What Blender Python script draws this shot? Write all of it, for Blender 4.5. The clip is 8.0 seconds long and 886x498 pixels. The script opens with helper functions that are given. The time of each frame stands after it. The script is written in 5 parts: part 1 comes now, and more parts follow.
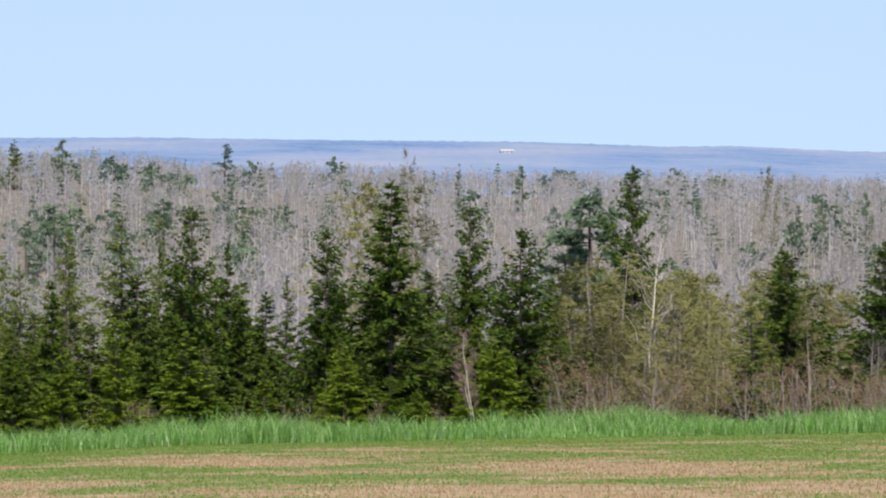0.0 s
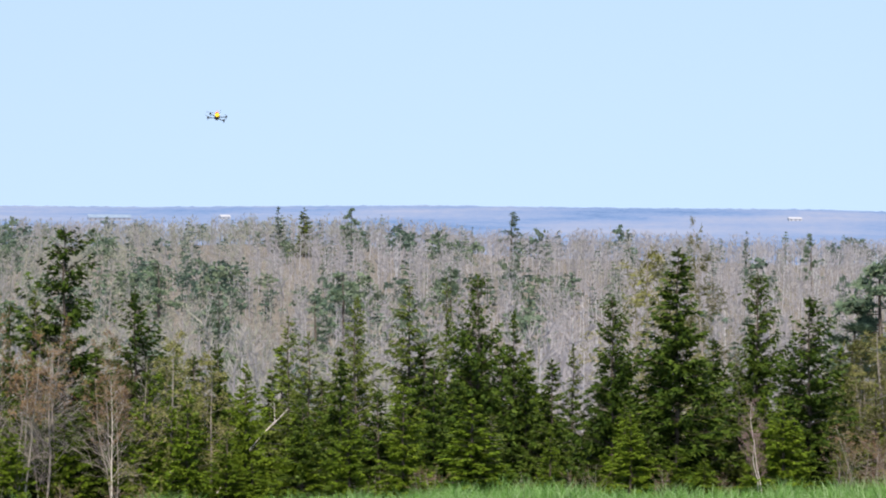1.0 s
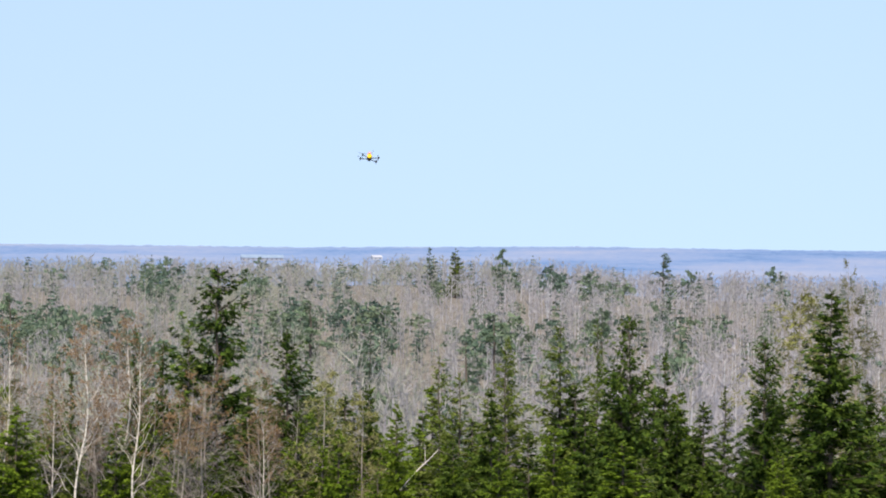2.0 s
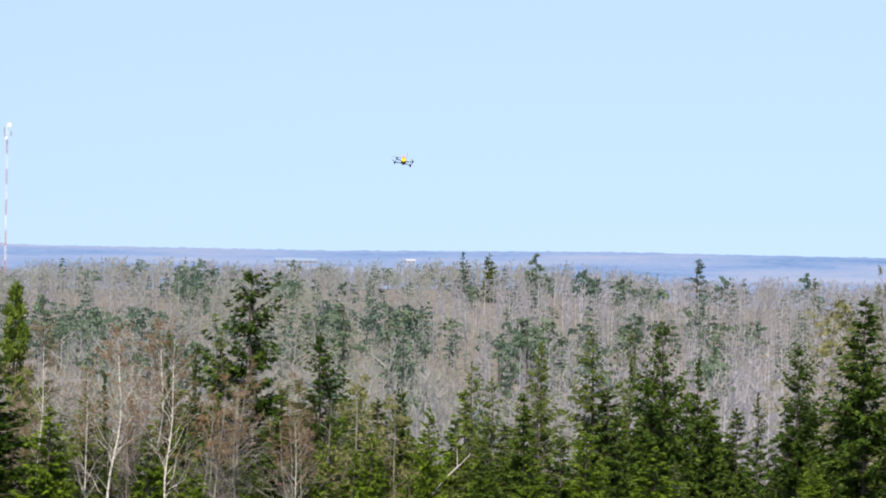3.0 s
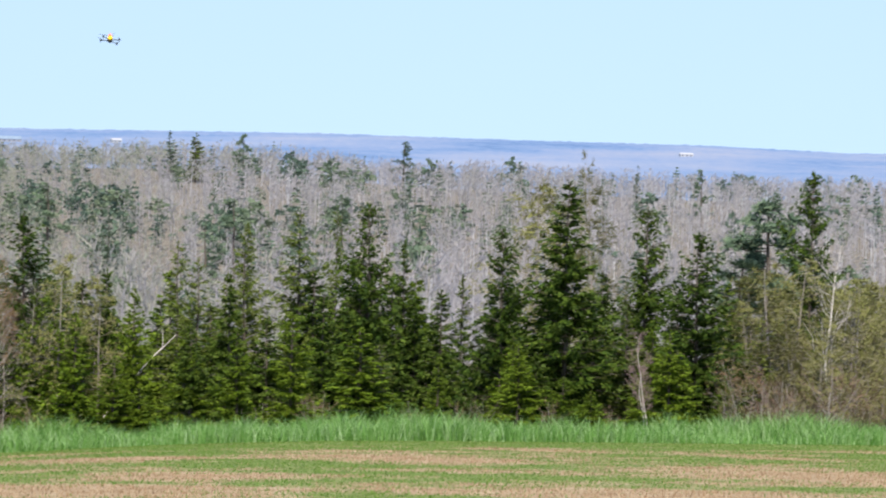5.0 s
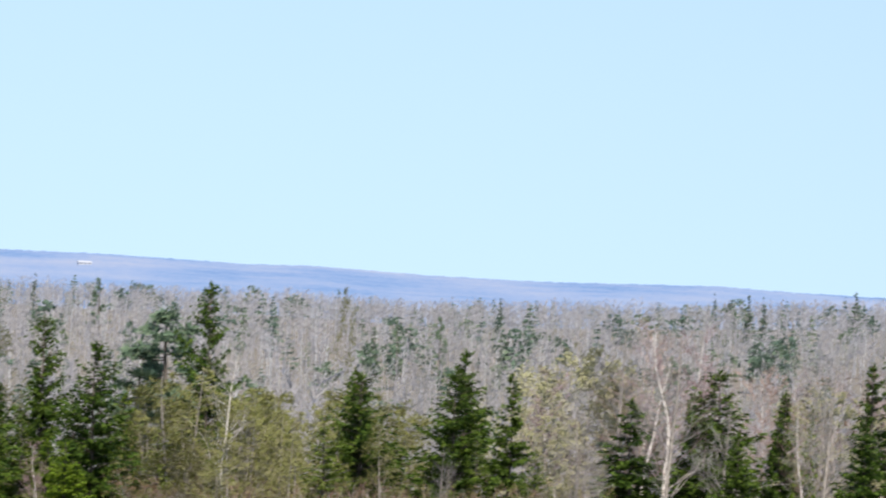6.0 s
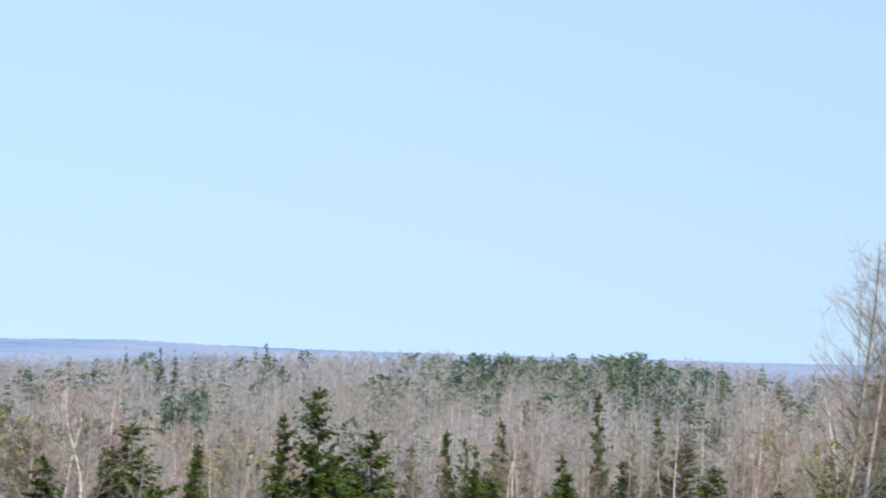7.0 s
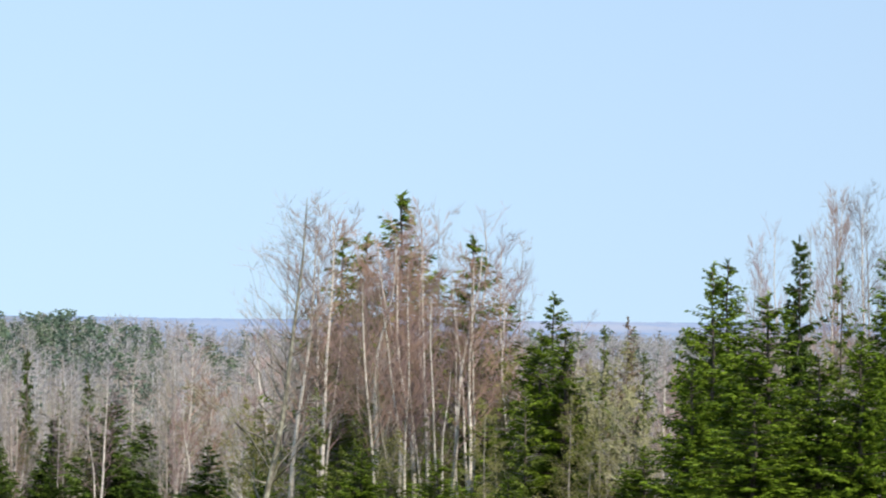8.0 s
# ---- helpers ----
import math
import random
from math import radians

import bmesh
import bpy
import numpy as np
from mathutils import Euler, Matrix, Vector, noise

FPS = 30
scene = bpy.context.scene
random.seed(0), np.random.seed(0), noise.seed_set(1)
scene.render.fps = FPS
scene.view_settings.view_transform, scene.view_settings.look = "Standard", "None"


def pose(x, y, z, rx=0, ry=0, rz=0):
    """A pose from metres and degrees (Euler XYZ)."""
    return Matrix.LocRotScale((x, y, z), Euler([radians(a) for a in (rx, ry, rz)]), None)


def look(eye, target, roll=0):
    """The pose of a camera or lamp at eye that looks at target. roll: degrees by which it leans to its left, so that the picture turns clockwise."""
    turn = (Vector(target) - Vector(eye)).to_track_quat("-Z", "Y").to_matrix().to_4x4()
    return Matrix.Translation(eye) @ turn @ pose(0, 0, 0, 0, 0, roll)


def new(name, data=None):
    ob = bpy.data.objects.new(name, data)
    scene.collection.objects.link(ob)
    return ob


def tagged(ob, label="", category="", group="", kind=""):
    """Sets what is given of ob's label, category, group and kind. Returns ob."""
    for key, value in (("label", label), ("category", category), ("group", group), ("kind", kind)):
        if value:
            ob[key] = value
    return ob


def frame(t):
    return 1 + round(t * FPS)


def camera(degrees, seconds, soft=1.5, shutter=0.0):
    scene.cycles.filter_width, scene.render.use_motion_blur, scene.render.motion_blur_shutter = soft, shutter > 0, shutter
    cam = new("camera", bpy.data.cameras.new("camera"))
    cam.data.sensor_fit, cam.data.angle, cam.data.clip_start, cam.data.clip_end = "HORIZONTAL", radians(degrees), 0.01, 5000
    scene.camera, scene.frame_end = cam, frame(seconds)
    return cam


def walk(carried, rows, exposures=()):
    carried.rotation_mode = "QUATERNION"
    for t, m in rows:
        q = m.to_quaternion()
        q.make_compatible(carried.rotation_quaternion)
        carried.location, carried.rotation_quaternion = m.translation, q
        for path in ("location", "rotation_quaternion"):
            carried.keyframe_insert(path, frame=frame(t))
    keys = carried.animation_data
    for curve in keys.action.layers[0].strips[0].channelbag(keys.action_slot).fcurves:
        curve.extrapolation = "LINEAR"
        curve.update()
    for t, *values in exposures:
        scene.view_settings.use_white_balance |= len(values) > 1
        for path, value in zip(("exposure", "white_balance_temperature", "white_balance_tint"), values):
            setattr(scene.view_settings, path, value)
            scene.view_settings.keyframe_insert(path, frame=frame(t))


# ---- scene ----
# ---- camera and walk ----
EYE = Vector((0.0, 0.0, 1.7))


def toward(az, el, dist=100.0):
    """The point at a bearing (degrees right of north), a height angle and a level distance from the eye."""
    a = radians(az)
    return Vector((dist * math.sin(a), dist * math.cos(a), EYE.z + dist * math.tan(radians(el))))


cam = camera(19.62, 8.0, soft=1.9, shutter=0.09)
TURNS = (
    (0.0, 0.000, -2.223, 0.331), (0.2, -1.601, -1.682, 0.300), (0.3, -2.484, -1.455, 0.330),
    (0.5, -3.200, -1.217, 0.412), (0.7, -4.261, -0.978, 0.320), (0.8, -5.246, -0.890, 0.280),
    (1.0, -6.406, -0.742, 0.292), (1.2, -7.614, -0.526, 0.360), (1.3, -8.077, -0.398, 0.360),
    (1.5, -8.501, -0.214, 0.464), (1.7, -9.055, 0.045, 0.450), (2.8, -10.582, 0.190, 0.876),
    (3.0, -10.546, 0.237, 0.910), (3.2, -10.738, 0.525, 0.900), (3.5, -10.940, 0.401, 0.968),
    (3.7, -10.718, 0.116, 1.080), (3.8, -10.476, -0.068, 1.090), (4.0, -9.784, -0.603, 1.137),
    (4.2, -8.878, -1.392, 1.080), (4.3, -8.361, -1.757, 1.060), (4.5, -6.790, -2.289, 1.148),
    (4.7, -5.358, -2.493, 1.260), (4.8, -4.952, -2.477, 1.300), (5.0, -3.951, -2.282, 1.518),
    (5.1, -2.690, -2.040, 1.630), (5.2, -1.745, -1.921, 1.749), (6.3, 13.936, 1.726, 2.253),
    (6.5, 16.687, 2.215, 1.952), (6.6, 18.026, 2.246, 1.800), (6.8, 19.906, 2.303, 1.701),
    (7.0, 22.436, 2.251, 1.516), (7.3, 26.140, 1.660, 1.200), (7.5, 28.482, 1.402, 1.173),
    (7.6, 30.224, 1.282, 1.060), (8.0, 35.173, 1.518, 0.781))
walk(cam, [(t, look(EYE, toward(az, el), roll)) for t, az, el, roll in TURNS],
     exposures=((0.0, 0.25, 7500, 17), (1.0, 0.36, 7400, 18), (1.7, 0.38, 7400, 18), (3.0, 0.38, 7350, 17), (4.5, 0.44, 7250, 16),
                (5.2, 0.44, 7200, 16), (6.3, 0.46, 7300, 14), (7.0, 0.42, 7350, 12), (8.0, 0.46, 7500, 12)))

# ---- world and sun ----
SUN_AZ, SUN_EL = 178.0, 50.0
world = bpy.data.worlds.new("sky")
world.use_nodes = True
scene.world = world
wn = world.node_tree.nodes
sky = wn.new("ShaderNodeTexSky")
sky.sky_type = "NISHITA"
sky.sun_disc = False
sky.sun_elevation, sky.sun_rotation = radians(SUN_EL), radians(SUN_AZ)
sky.altitude, sky.air_density, sky.dust_density, sky.ozone_density = 100.0, 0.8, 1.6, 4.2
# haze-free air: the pale blue of a higher angle runs down to the sky line
up = wn.new("ShaderNodeVectorMath")
up.operation = "MULTIPLY_ADD"
up.inputs[1].default_value, up.inputs[2].default_value = (1.0, 1.0, 0.22), (0.0, 0.0, 0.105)
turned = wn.new("ShaderNodeVectorMath")
turned.operation = "NORMALIZE"
world.node_tree.links.new(wn.new("ShaderNodeTexCoord").outputs["Generated"], up.inputs[0])
world.node_tree.links.new(up.outputs[0], turned.inputs[0])
world.node_tree.links.new(turned.outputs[0], sky.inputs["Vector"])
wn["Background"].inputs["Strength"].default_value = 0.155
world.node_tree.links.new(sky.outputs["Color"], wn["Background"].inputs["Color"])

sun = new("sun", bpy.data.lights.new("sun", "SUN"))
sun.data.energy, sun.data.angle, sun.data.color = 4.9, radians(0.5), (1.0, 0.96, 0.90)
sun.matrix_world = look((0, 0, 60), Vector((0, 0, 60)) - 50 * Vector((
    math.sin(radians(SUN_AZ)) * math.cos(radians(SUN_EL)), math.cos(radians(SUN_AZ)) * math.cos(radians(SUN_EL)),
    math.sin(radians(SUN_EL)))))


# ---- materials ----
def ramp_node(nt, stops):
    node = nt.nodes.new("ShaderNodeValToRGB")
    els = node.color_ramp.elements
    while len(els) < len(stops):
        els.new(0.5)
    for e, (p, c) in zip(els, stops):
        e.position, e.color = p, (*c, 1)
    return node


def noise_node(nt, scale, detail=4.0, rough=0.55, coord="Object"):
    tc = nt.nodes.new("ShaderNodeTexCoord")
    n = nt.nodes.new("ShaderNodeTexNoise")
    n.inputs["Scale"].default_value, n.inputs["Detail"].default_value = scale, detail
    n.inputs["Roughness"].default_value = rough
    nt.links.new(tc.outputs[coord], n.inputs["Vector"])
    return n


def start_material(name, rough):
    m = bpy.data.materials.new(name)
    m.use_nodes = True
    p = m.node_tree.nodes["Principled BSDF"]
    p.inputs["Roughness"].default_value = rough
    p.inputs["Specular IOR Level"].default_value = 0.12
    return m, m.node_tree, p


def leaf_material(name, stops, glow_through=0.25, rough=0.6):
    """Needles, buds and blades: colour varies from piece to piece, and a little from plant to plant."""
    m, nt, p = start_material(name, rough)
    geo, info = nt.nodes.new("ShaderNodeNewGeometry"), nt.nodes.new("ShaderNodeObjectInfo")
    mix = nt.nodes.new("ShaderNodeMath")
    mix.operation = "MULTIPLY_ADD"
    mix.inputs[1].default_value = 0.75
    off = nt.nodes.new("ShaderNodeMath")
    off.operation = "MULTIPLY"
    off.inputs[1].default_value = 0.25
    r = ramp_node(nt, stops)
    nt.links.new(info.outputs["Random"], off.inputs[0])
    nt.links.new(geo.outputs["Random Per Island"], mix.inputs[0])
    nt.links.new(off.outputs[0], mix.inputs[2])
    nt.links.new(mix.outputs[0], r.inputs[0])
    nt.links.new(r.outputs[0], p.inputs["Base Color"])
    tr = nt.nodes.new("ShaderNodeBsdfTranslucent")
    nt.links.new(r.outputs[0], tr.inputs["Color"])
    sh = nt.nodes.new("ShaderNodeMixShader")
    sh.inputs[0].default_value = glow_through
    nt.links.new(p.outputs[0], sh.inputs[1])
    nt.links.new(tr.outputs[0], sh.inputs[2])
    nt.links.new(sh.outputs[0], nt.nodes["Material Output"].inputs["Surface"])
    return m


def stand_material(name, stops, spread=0.2, through_light=0.5):
    """Woods of many plants: each plant has its own tone, and each twig or bough varies about it."""
    m, nt, p = start_material(name, 0.85)
    geo, at = nt.nodes.new("ShaderNodeNewGeometry"), nt.nodes.new("ShaderNodeAttribute")
    at.attribute_name = "tone"
    mix = nt.nodes.new("ShaderNodeMix")
    mix.inputs[0].default_value = spread
    nt.links.new(at.outputs["Fac"], mix.inputs[2])
    nt.links.new(geo.outputs["Random Per Island"], mix.inputs[3])
    r = ramp_node(nt, stops)
    nt.links.new(mix.outputs[0], r.inputs[0])
    nt.links.new(r.outputs[0], p.inputs["Base Color"])
    tr = nt.nodes.new("ShaderNodeBsdfTranslucent")
    nt.links.new(r.outputs[0], tr.inputs["Color"])
    sh = nt.nodes.new("ShaderNodeMixShader")
    sh.inputs[0].default_value = through_light
    nt.links.new(p.outputs[0], sh.inputs[1])
    nt.links.new(tr.outputs[0], sh.inputs[2])
    nt.links.new(sh.outputs[0], nt.nodes["Material Output"].inputs["Surface"])
    return m


def rough_material(name, stops, scale, rough=0.85, bump=0.3, stretch=(1, 1, 1), metal=0.0, detail=5.0):
    """Bark, litter, paint: noise through a ramp, with relief."""
    m, nt, p = start_material(name, rough)
    n = noise_node(nt, scale, detail)
    mp = nt.nodes.new("ShaderNodeMapping")
    mp.inputs["Scale"].default_value = stretch
    nt.links.new(n.inputs["Vector"].links[0].from_socket, mp.inputs["Vector"])
    nt.links.new(mp.outputs[0], n.inputs["Vector"])
    r = ramp_node(nt, stops)
    nt.links.new(n.outputs["Fac"], r.inputs[0])
    nt.links.new(r.outputs[0], p.inputs["Base Color"])
    p.inputs["Metallic"].default_value = metal
    if bump:
        b = nt.nodes.new("ShaderNodeBump")
        b.inputs["Strength"].default_value = bump
        nt.links.new(n.outputs["Fac"], b.inputs["Height"])
        nt.links.new(b.outputs[0], p.inputs["Normal"])
    return m


M_SPRUCE = leaf_material("spruce_needles", [(0.0, (0.011, 0.030, 0.004)), (0.5, (0.037, 0.073, 0.009)), (0.9, (0.083, 0.131, 0.020)), (1.0, (0.118, 0.170, 0.049))], 0.07)
M_FIR = leaf_material("fir_needles", [(0.0, (0.028, 0.061, 0.006)), (0.5, (0.084, 0.143, 0.011)), (1.0, (0.166, 0.248, 0.025))], 0.08)
M_OPEN = leaf_material("pale_spruce_needles", [(0.0, (0.050, 0.082, 0.017)), (0.5, (0.109, 0.158, 0.029)), (0.85, (0.168, 0.212, 0.049)), (1.0, (0.271, 0.325, 0.130))])
M_PINE = leaf_material("pine_needles", [(0.0, (0.051, 0.095, 0.019)), (0.5, (0.121, 0.185, 0.028)), (1.0, (0.230, 0.298, 0.053))])
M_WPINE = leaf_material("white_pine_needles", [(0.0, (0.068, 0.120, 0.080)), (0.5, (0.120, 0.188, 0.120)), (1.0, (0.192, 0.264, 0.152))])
M_BROWN = leaf_material("browned_needles", [(0.0, (0.104, 0.080, 0.052)), (0.5, (0.168, 0.128, 0.088)), (0.8, (0.224, 0.176, 0.128)), (1.0, (0.120, 0.144, 0.056))])
# Spruce green paled and blued: haze over distance painted into the needle colour.
M_FAR_SPRUCE = leaf_material("hazed_spruce_needles", [(0.0, (0.048, 0.084, 0.060)), (0.5, (0.084, 0.132, 0.088)), (1.0, (0.136, 0.188, 0.112))], 0.15)
M_LARCH = leaf_material("larch_buds", [(0.0, (0.106, 0.116, 0.035)), (0.5, (0.188, 0.203, 0.064)), (1.0, (0.304, 0.315, 0.109))])
M_RED = leaf_material("red_buds", [(0.0, (0.125, 0.076, 0.038)), (0.5, (0.213, 0.132, 0.065)), (1.0, (0.280, 0.200, 0.106))])
M_YELLOW = leaf_material("catkins", [(0.0, (0.251, 0.260, 0.127)), (1.0, (0.431, 0.422, 0.254))])
M_TWIG = leaf_material("grey_twigs", [(0.0, (0.152, 0.132, 0.116)), (0.5, (0.228, 0.208, 0.188)), (1.0, (0.350, 0.336, 0.312))], 0.05, 0.8)
M_TWIG_PALE = leaf_material("pale_twigs", [(0.0, (0.186, 0.166, 0.158)), (0.6, (0.278, 0.270, 0.263)), (1.0, (0.399, 0.401, 0.405))], 0.05, 0.8)
M_TWIG_SHRUB = leaf_material("red_brown_brush", [(0.0, (0.085, 0.052, 0.040)), (0.5, (0.165, 0.105, 0.080)), (1.0, (0.27, 0.19, 0.155))], 0.05, 0.8)
M_TWIG_LARCH = leaf_material("tan_larch_twigs", [(0.0, (0.140, 0.124, 0.068)), (0.5, (0.219, 0.198, 0.119)), (1.0, (0.316, 0.297, 0.192))], 0.05, 0.8)
M_TWIG_RED = leaf_material("red_brown_twigs", [(0.0, (0.183, 0.114, 0.090)), (0.5, (0.291, 0.201, 0.166)), (1.0, (0.405, 0.313, 0.272))], 0.05, 0.8)
M_TWIG_MAUVE = leaf_material("mauve_birch_twigs", [(0.0, (0.156, 0.105, 0.102)), (0.5, (0.258, 0.189, 0.192)), (1.0, (0.395, 0.313, 0.317))], 0.05, 0.8)
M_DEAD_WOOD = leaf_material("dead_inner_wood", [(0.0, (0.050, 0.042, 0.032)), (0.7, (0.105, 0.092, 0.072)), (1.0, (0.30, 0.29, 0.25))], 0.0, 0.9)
M_BARK = rough_material("conifer_bark", [(0.3, (0.056, 0.048, 0.040)), (0.7, (0.120, 0.104, 0.088))], 6.0, stretch=(3, 3, 0.6))
M_GREY_BARK = rough_material("grey_bark", [(0.3, (0.160, 0.144, 0.128)), (0.7, (0.368, 0.344, 0.312))], 5.0, stretch=(3, 3, 0.8))
M_BIRCH = rough_material("birch_bark", [(0.30, (0.080, 0.068, 0.060)), (0.40, (0.464, 0.440, 0.400)), (0.75, (0.640, 0.624, 0.592))], 4.0, 0.6, 0.15, stretch=(0.640, 0.640, 2.800))
M_LICHEN_BARK = rough_material("lichened_bark", [(0.30, (0.080, 0.072, 0.060)), (0.5, (0.176, 0.168, 0.140)), (0.7, (0.320, 0.328, 0.272))], 7.0, stretch=(1.200, 1.200, 0.800))
# Distance haze is put into both ramps as paler, bluer tones.
M_FAR_BARE = stand_material("hazed_bare_wood", [(0.06, (0.325, 0.360, 0.255)), (0.2, (0.380, 0.392, 0.322)), (0.36, (0.360, 0.356, 0.338)), (0.6, (0.396, 0.388, 0.401)), (0.85, (0.479, 0.473, 0.490)), (0.99, (0.644, 0.670, 0.669))], 0.24)
M_FAR_CONIFER = stand_material("hazed_far_needles", [(0.1, (0.067, 0.112, 0.088)), (0.5, (0.094, 0.145, 0.101)), (0.9, (0.126, 0.173, 0.109))], 0.2, 0.2)
M_TALL_GRASS = leaf_material("tall_grass_blades", [(0.0, (0.035, 0.111, 0.017)), (0.35, (0.096, 0.253, 0.047)), (0.7, (0.207, 0.402, 0.123)), (1.0, (0.459, 0.616, 0.378))], 0.35, 0.45)
M_SHORT_GRASS = leaf_material("mown_grass_blades", [(0.0, (0.058, 0.131, 0.020)), (0.5, (0.108, 0.214, 0.036)), (0.9, (0.182, 0.288, 0.068)), (1.0, (0.315, 0.332, 0.162))], 0.3, 0.5)
M_DRY_GRASS = leaf_material("dry_thatch", [(0.0, (0.160, 0.100, 0.054)), (0.3, (0.273, 0.180, 0.103)), (0.6, (0.376, 0.280, 0.173)), (1.0, (0.564, 0.500, 0.356))], 0.2, 0.8)

# ---- ground ----
RIDGE_AZ = (-40, -21, -19.5, -13, -9.5, -7, -4.5, -1, 1.5, 4, 6.5, 9, 11, 14.5, 18.5, 21, 26, 28.5, 30, 33, 38, 50)
RIDGE_EL = (-0.3, -0.38, -0.22, -0.14, -0.06, -0.19, -0.36, -0.42, -0.48, -0.47, -0.48, -0.57, -0.52, -0.40, -0.22, -0.16, -0.08, -0.14, -0.36, -0.42, -0.34, -0.2)
TREE = 8.6


def ridge_floor(az):
    """Level of the forest floor at 900 m, from the sky line of the near hill."""
    return EYE.z + 900.0 * np.tan(np.radians(np.interp(az, RIDGE_AZ, RIDGE_EL))) - TREE


def field_edge(az):
    """Distance at which the mown field ends and the tall grass begins."""
    return np.interp(az, (-60, -20, 12, 25, 38, 60), (72, 70, 70, 62, 46, 42))


def ground_z(x, y):
    x, y = np.asarray(x, float), np.asarray(y, float)
    d, az = np.hypot(x, y), np.degrees(np.arctan2(x, y))
    a = np.clip(az, -60, 60)
    front = np.clip((y + 30) / 30.0, 0, 1)
    field = (-0.0919 * y + 0.025 * x - 0.003 * np.clip(-x - 6, 0, 12) ** 2) * front
    zr = ridge_floor(a)
    hill = np.select(
        [d < 130, d < 200, d < 270, d < 400, d < 600, d < 900, d < 1300, d < 2000],
        [field,
         -12 - 8.5 * (d - 130) / 70,
         -20.5 - 5.5 * (d - 200) / 70,
         -26 + (6 + 0.3 * zr) * (d - 270) / 130,
         -20 + 0.3 * zr + (8 + 0.2 * zr) * (d - 400) / 200,
         -12 + 0.5 * zr + (12 + 0.5 * zr) * (d - 600) / 300,
         zr - 18 * (d - 900) / 400,
         zr - 18 - (27 + zr) * (d - 1300) / 700], -45.0)
    k = np.clip((d - 84) / 46.0, 0, 1) * front
    k = k * k * (3 - 2 * k)
    low = np.where(d < 130, -12.0, hill)
    return field * (1 - k) + low * k


def mesh_object(name, verts, faces, mats, parent=None, index=None, smooth=False):
    me = bpy.data.meshes.new(name)
    me.from_pydata([tuple(v) for v in verts], [], faces)
    for m in mats:
        me.materials.append(m)
    if index is not None:
        me.polygons.foreach_set("material_index", np.asarray(index, dtype=np.int32))
    if smooth:
        me.polygons.foreach_set("use_smooth", np.ones(len(faces), dtype=bool))
    ob = new(name, me)
    if parent:
        ob.parent = parent
    return ob


def polar_sheet(azs, ds):
    A, D = np.meshgrid(np.radians(azs), ds, indexing="ij")
    X, Y = D * np.sin(A), D * np.cos(A)
    n, m = len(azs), len(ds)
    i = np.arange((n - 1) * (m - 1))
    a = (i // (m - 1)) * m + i % (m - 1)
    faces = np.stack([a, a + 1, a + m + 1, a + m], 1)[:, ::-1].tolist()
    return X.ravel(), Y.ravel(), faces


WORN = ((-5.3, -6.98, 2.9, 0.13), (4.6, -7.05, 5.0, 0.17), (1.8, -7.62, 7.5, 0.17), (-11.9, -7.78, 5.0, 0.20), (-16.5, -7.20, 2.0, 0.06),
        (-11.6, -7.02, 2.4, 0.06), (-9.8, -7.46, 2.4, 0.16), (9.5, -7.45, 3.0, 0.2), (-1.5, -6.72, 1.8, 0.035), (3.4, -6.70, 1.8, 0.03), (-17.0, -7.75, 3.0, 0.2))


def worn_at(x, y):
    """How far the lawn is worn to thatch at a place: 0 green, 1 bare."""
    d, az = math.hypot(x, y), math.degrees(math.atan2(x, y))
    el = -math.degrees(math.atan2(EYE.z + 0.0919 * y - 0.025 * x, d))
    best = 0.0
    for a, e, ra, re in WORN:
        r = math.hypot((az - a) / ra, (el - e) / re)
        best = max(best, 1.25 - r)
    n = noise.noise(Vector((x * 0.22, y * 0.5, 2.0))) * 0.7 + noise.noise(Vector((x * 0.9, y * 1.6, 4.0))) * 0.45
    n += noise.noise(Vector((x * 2.3, y * 3.1, 6.0))) * 0.3
    return min(1.0, max(0.0, (best + n * 1.15 + 0.02) * 0.95))


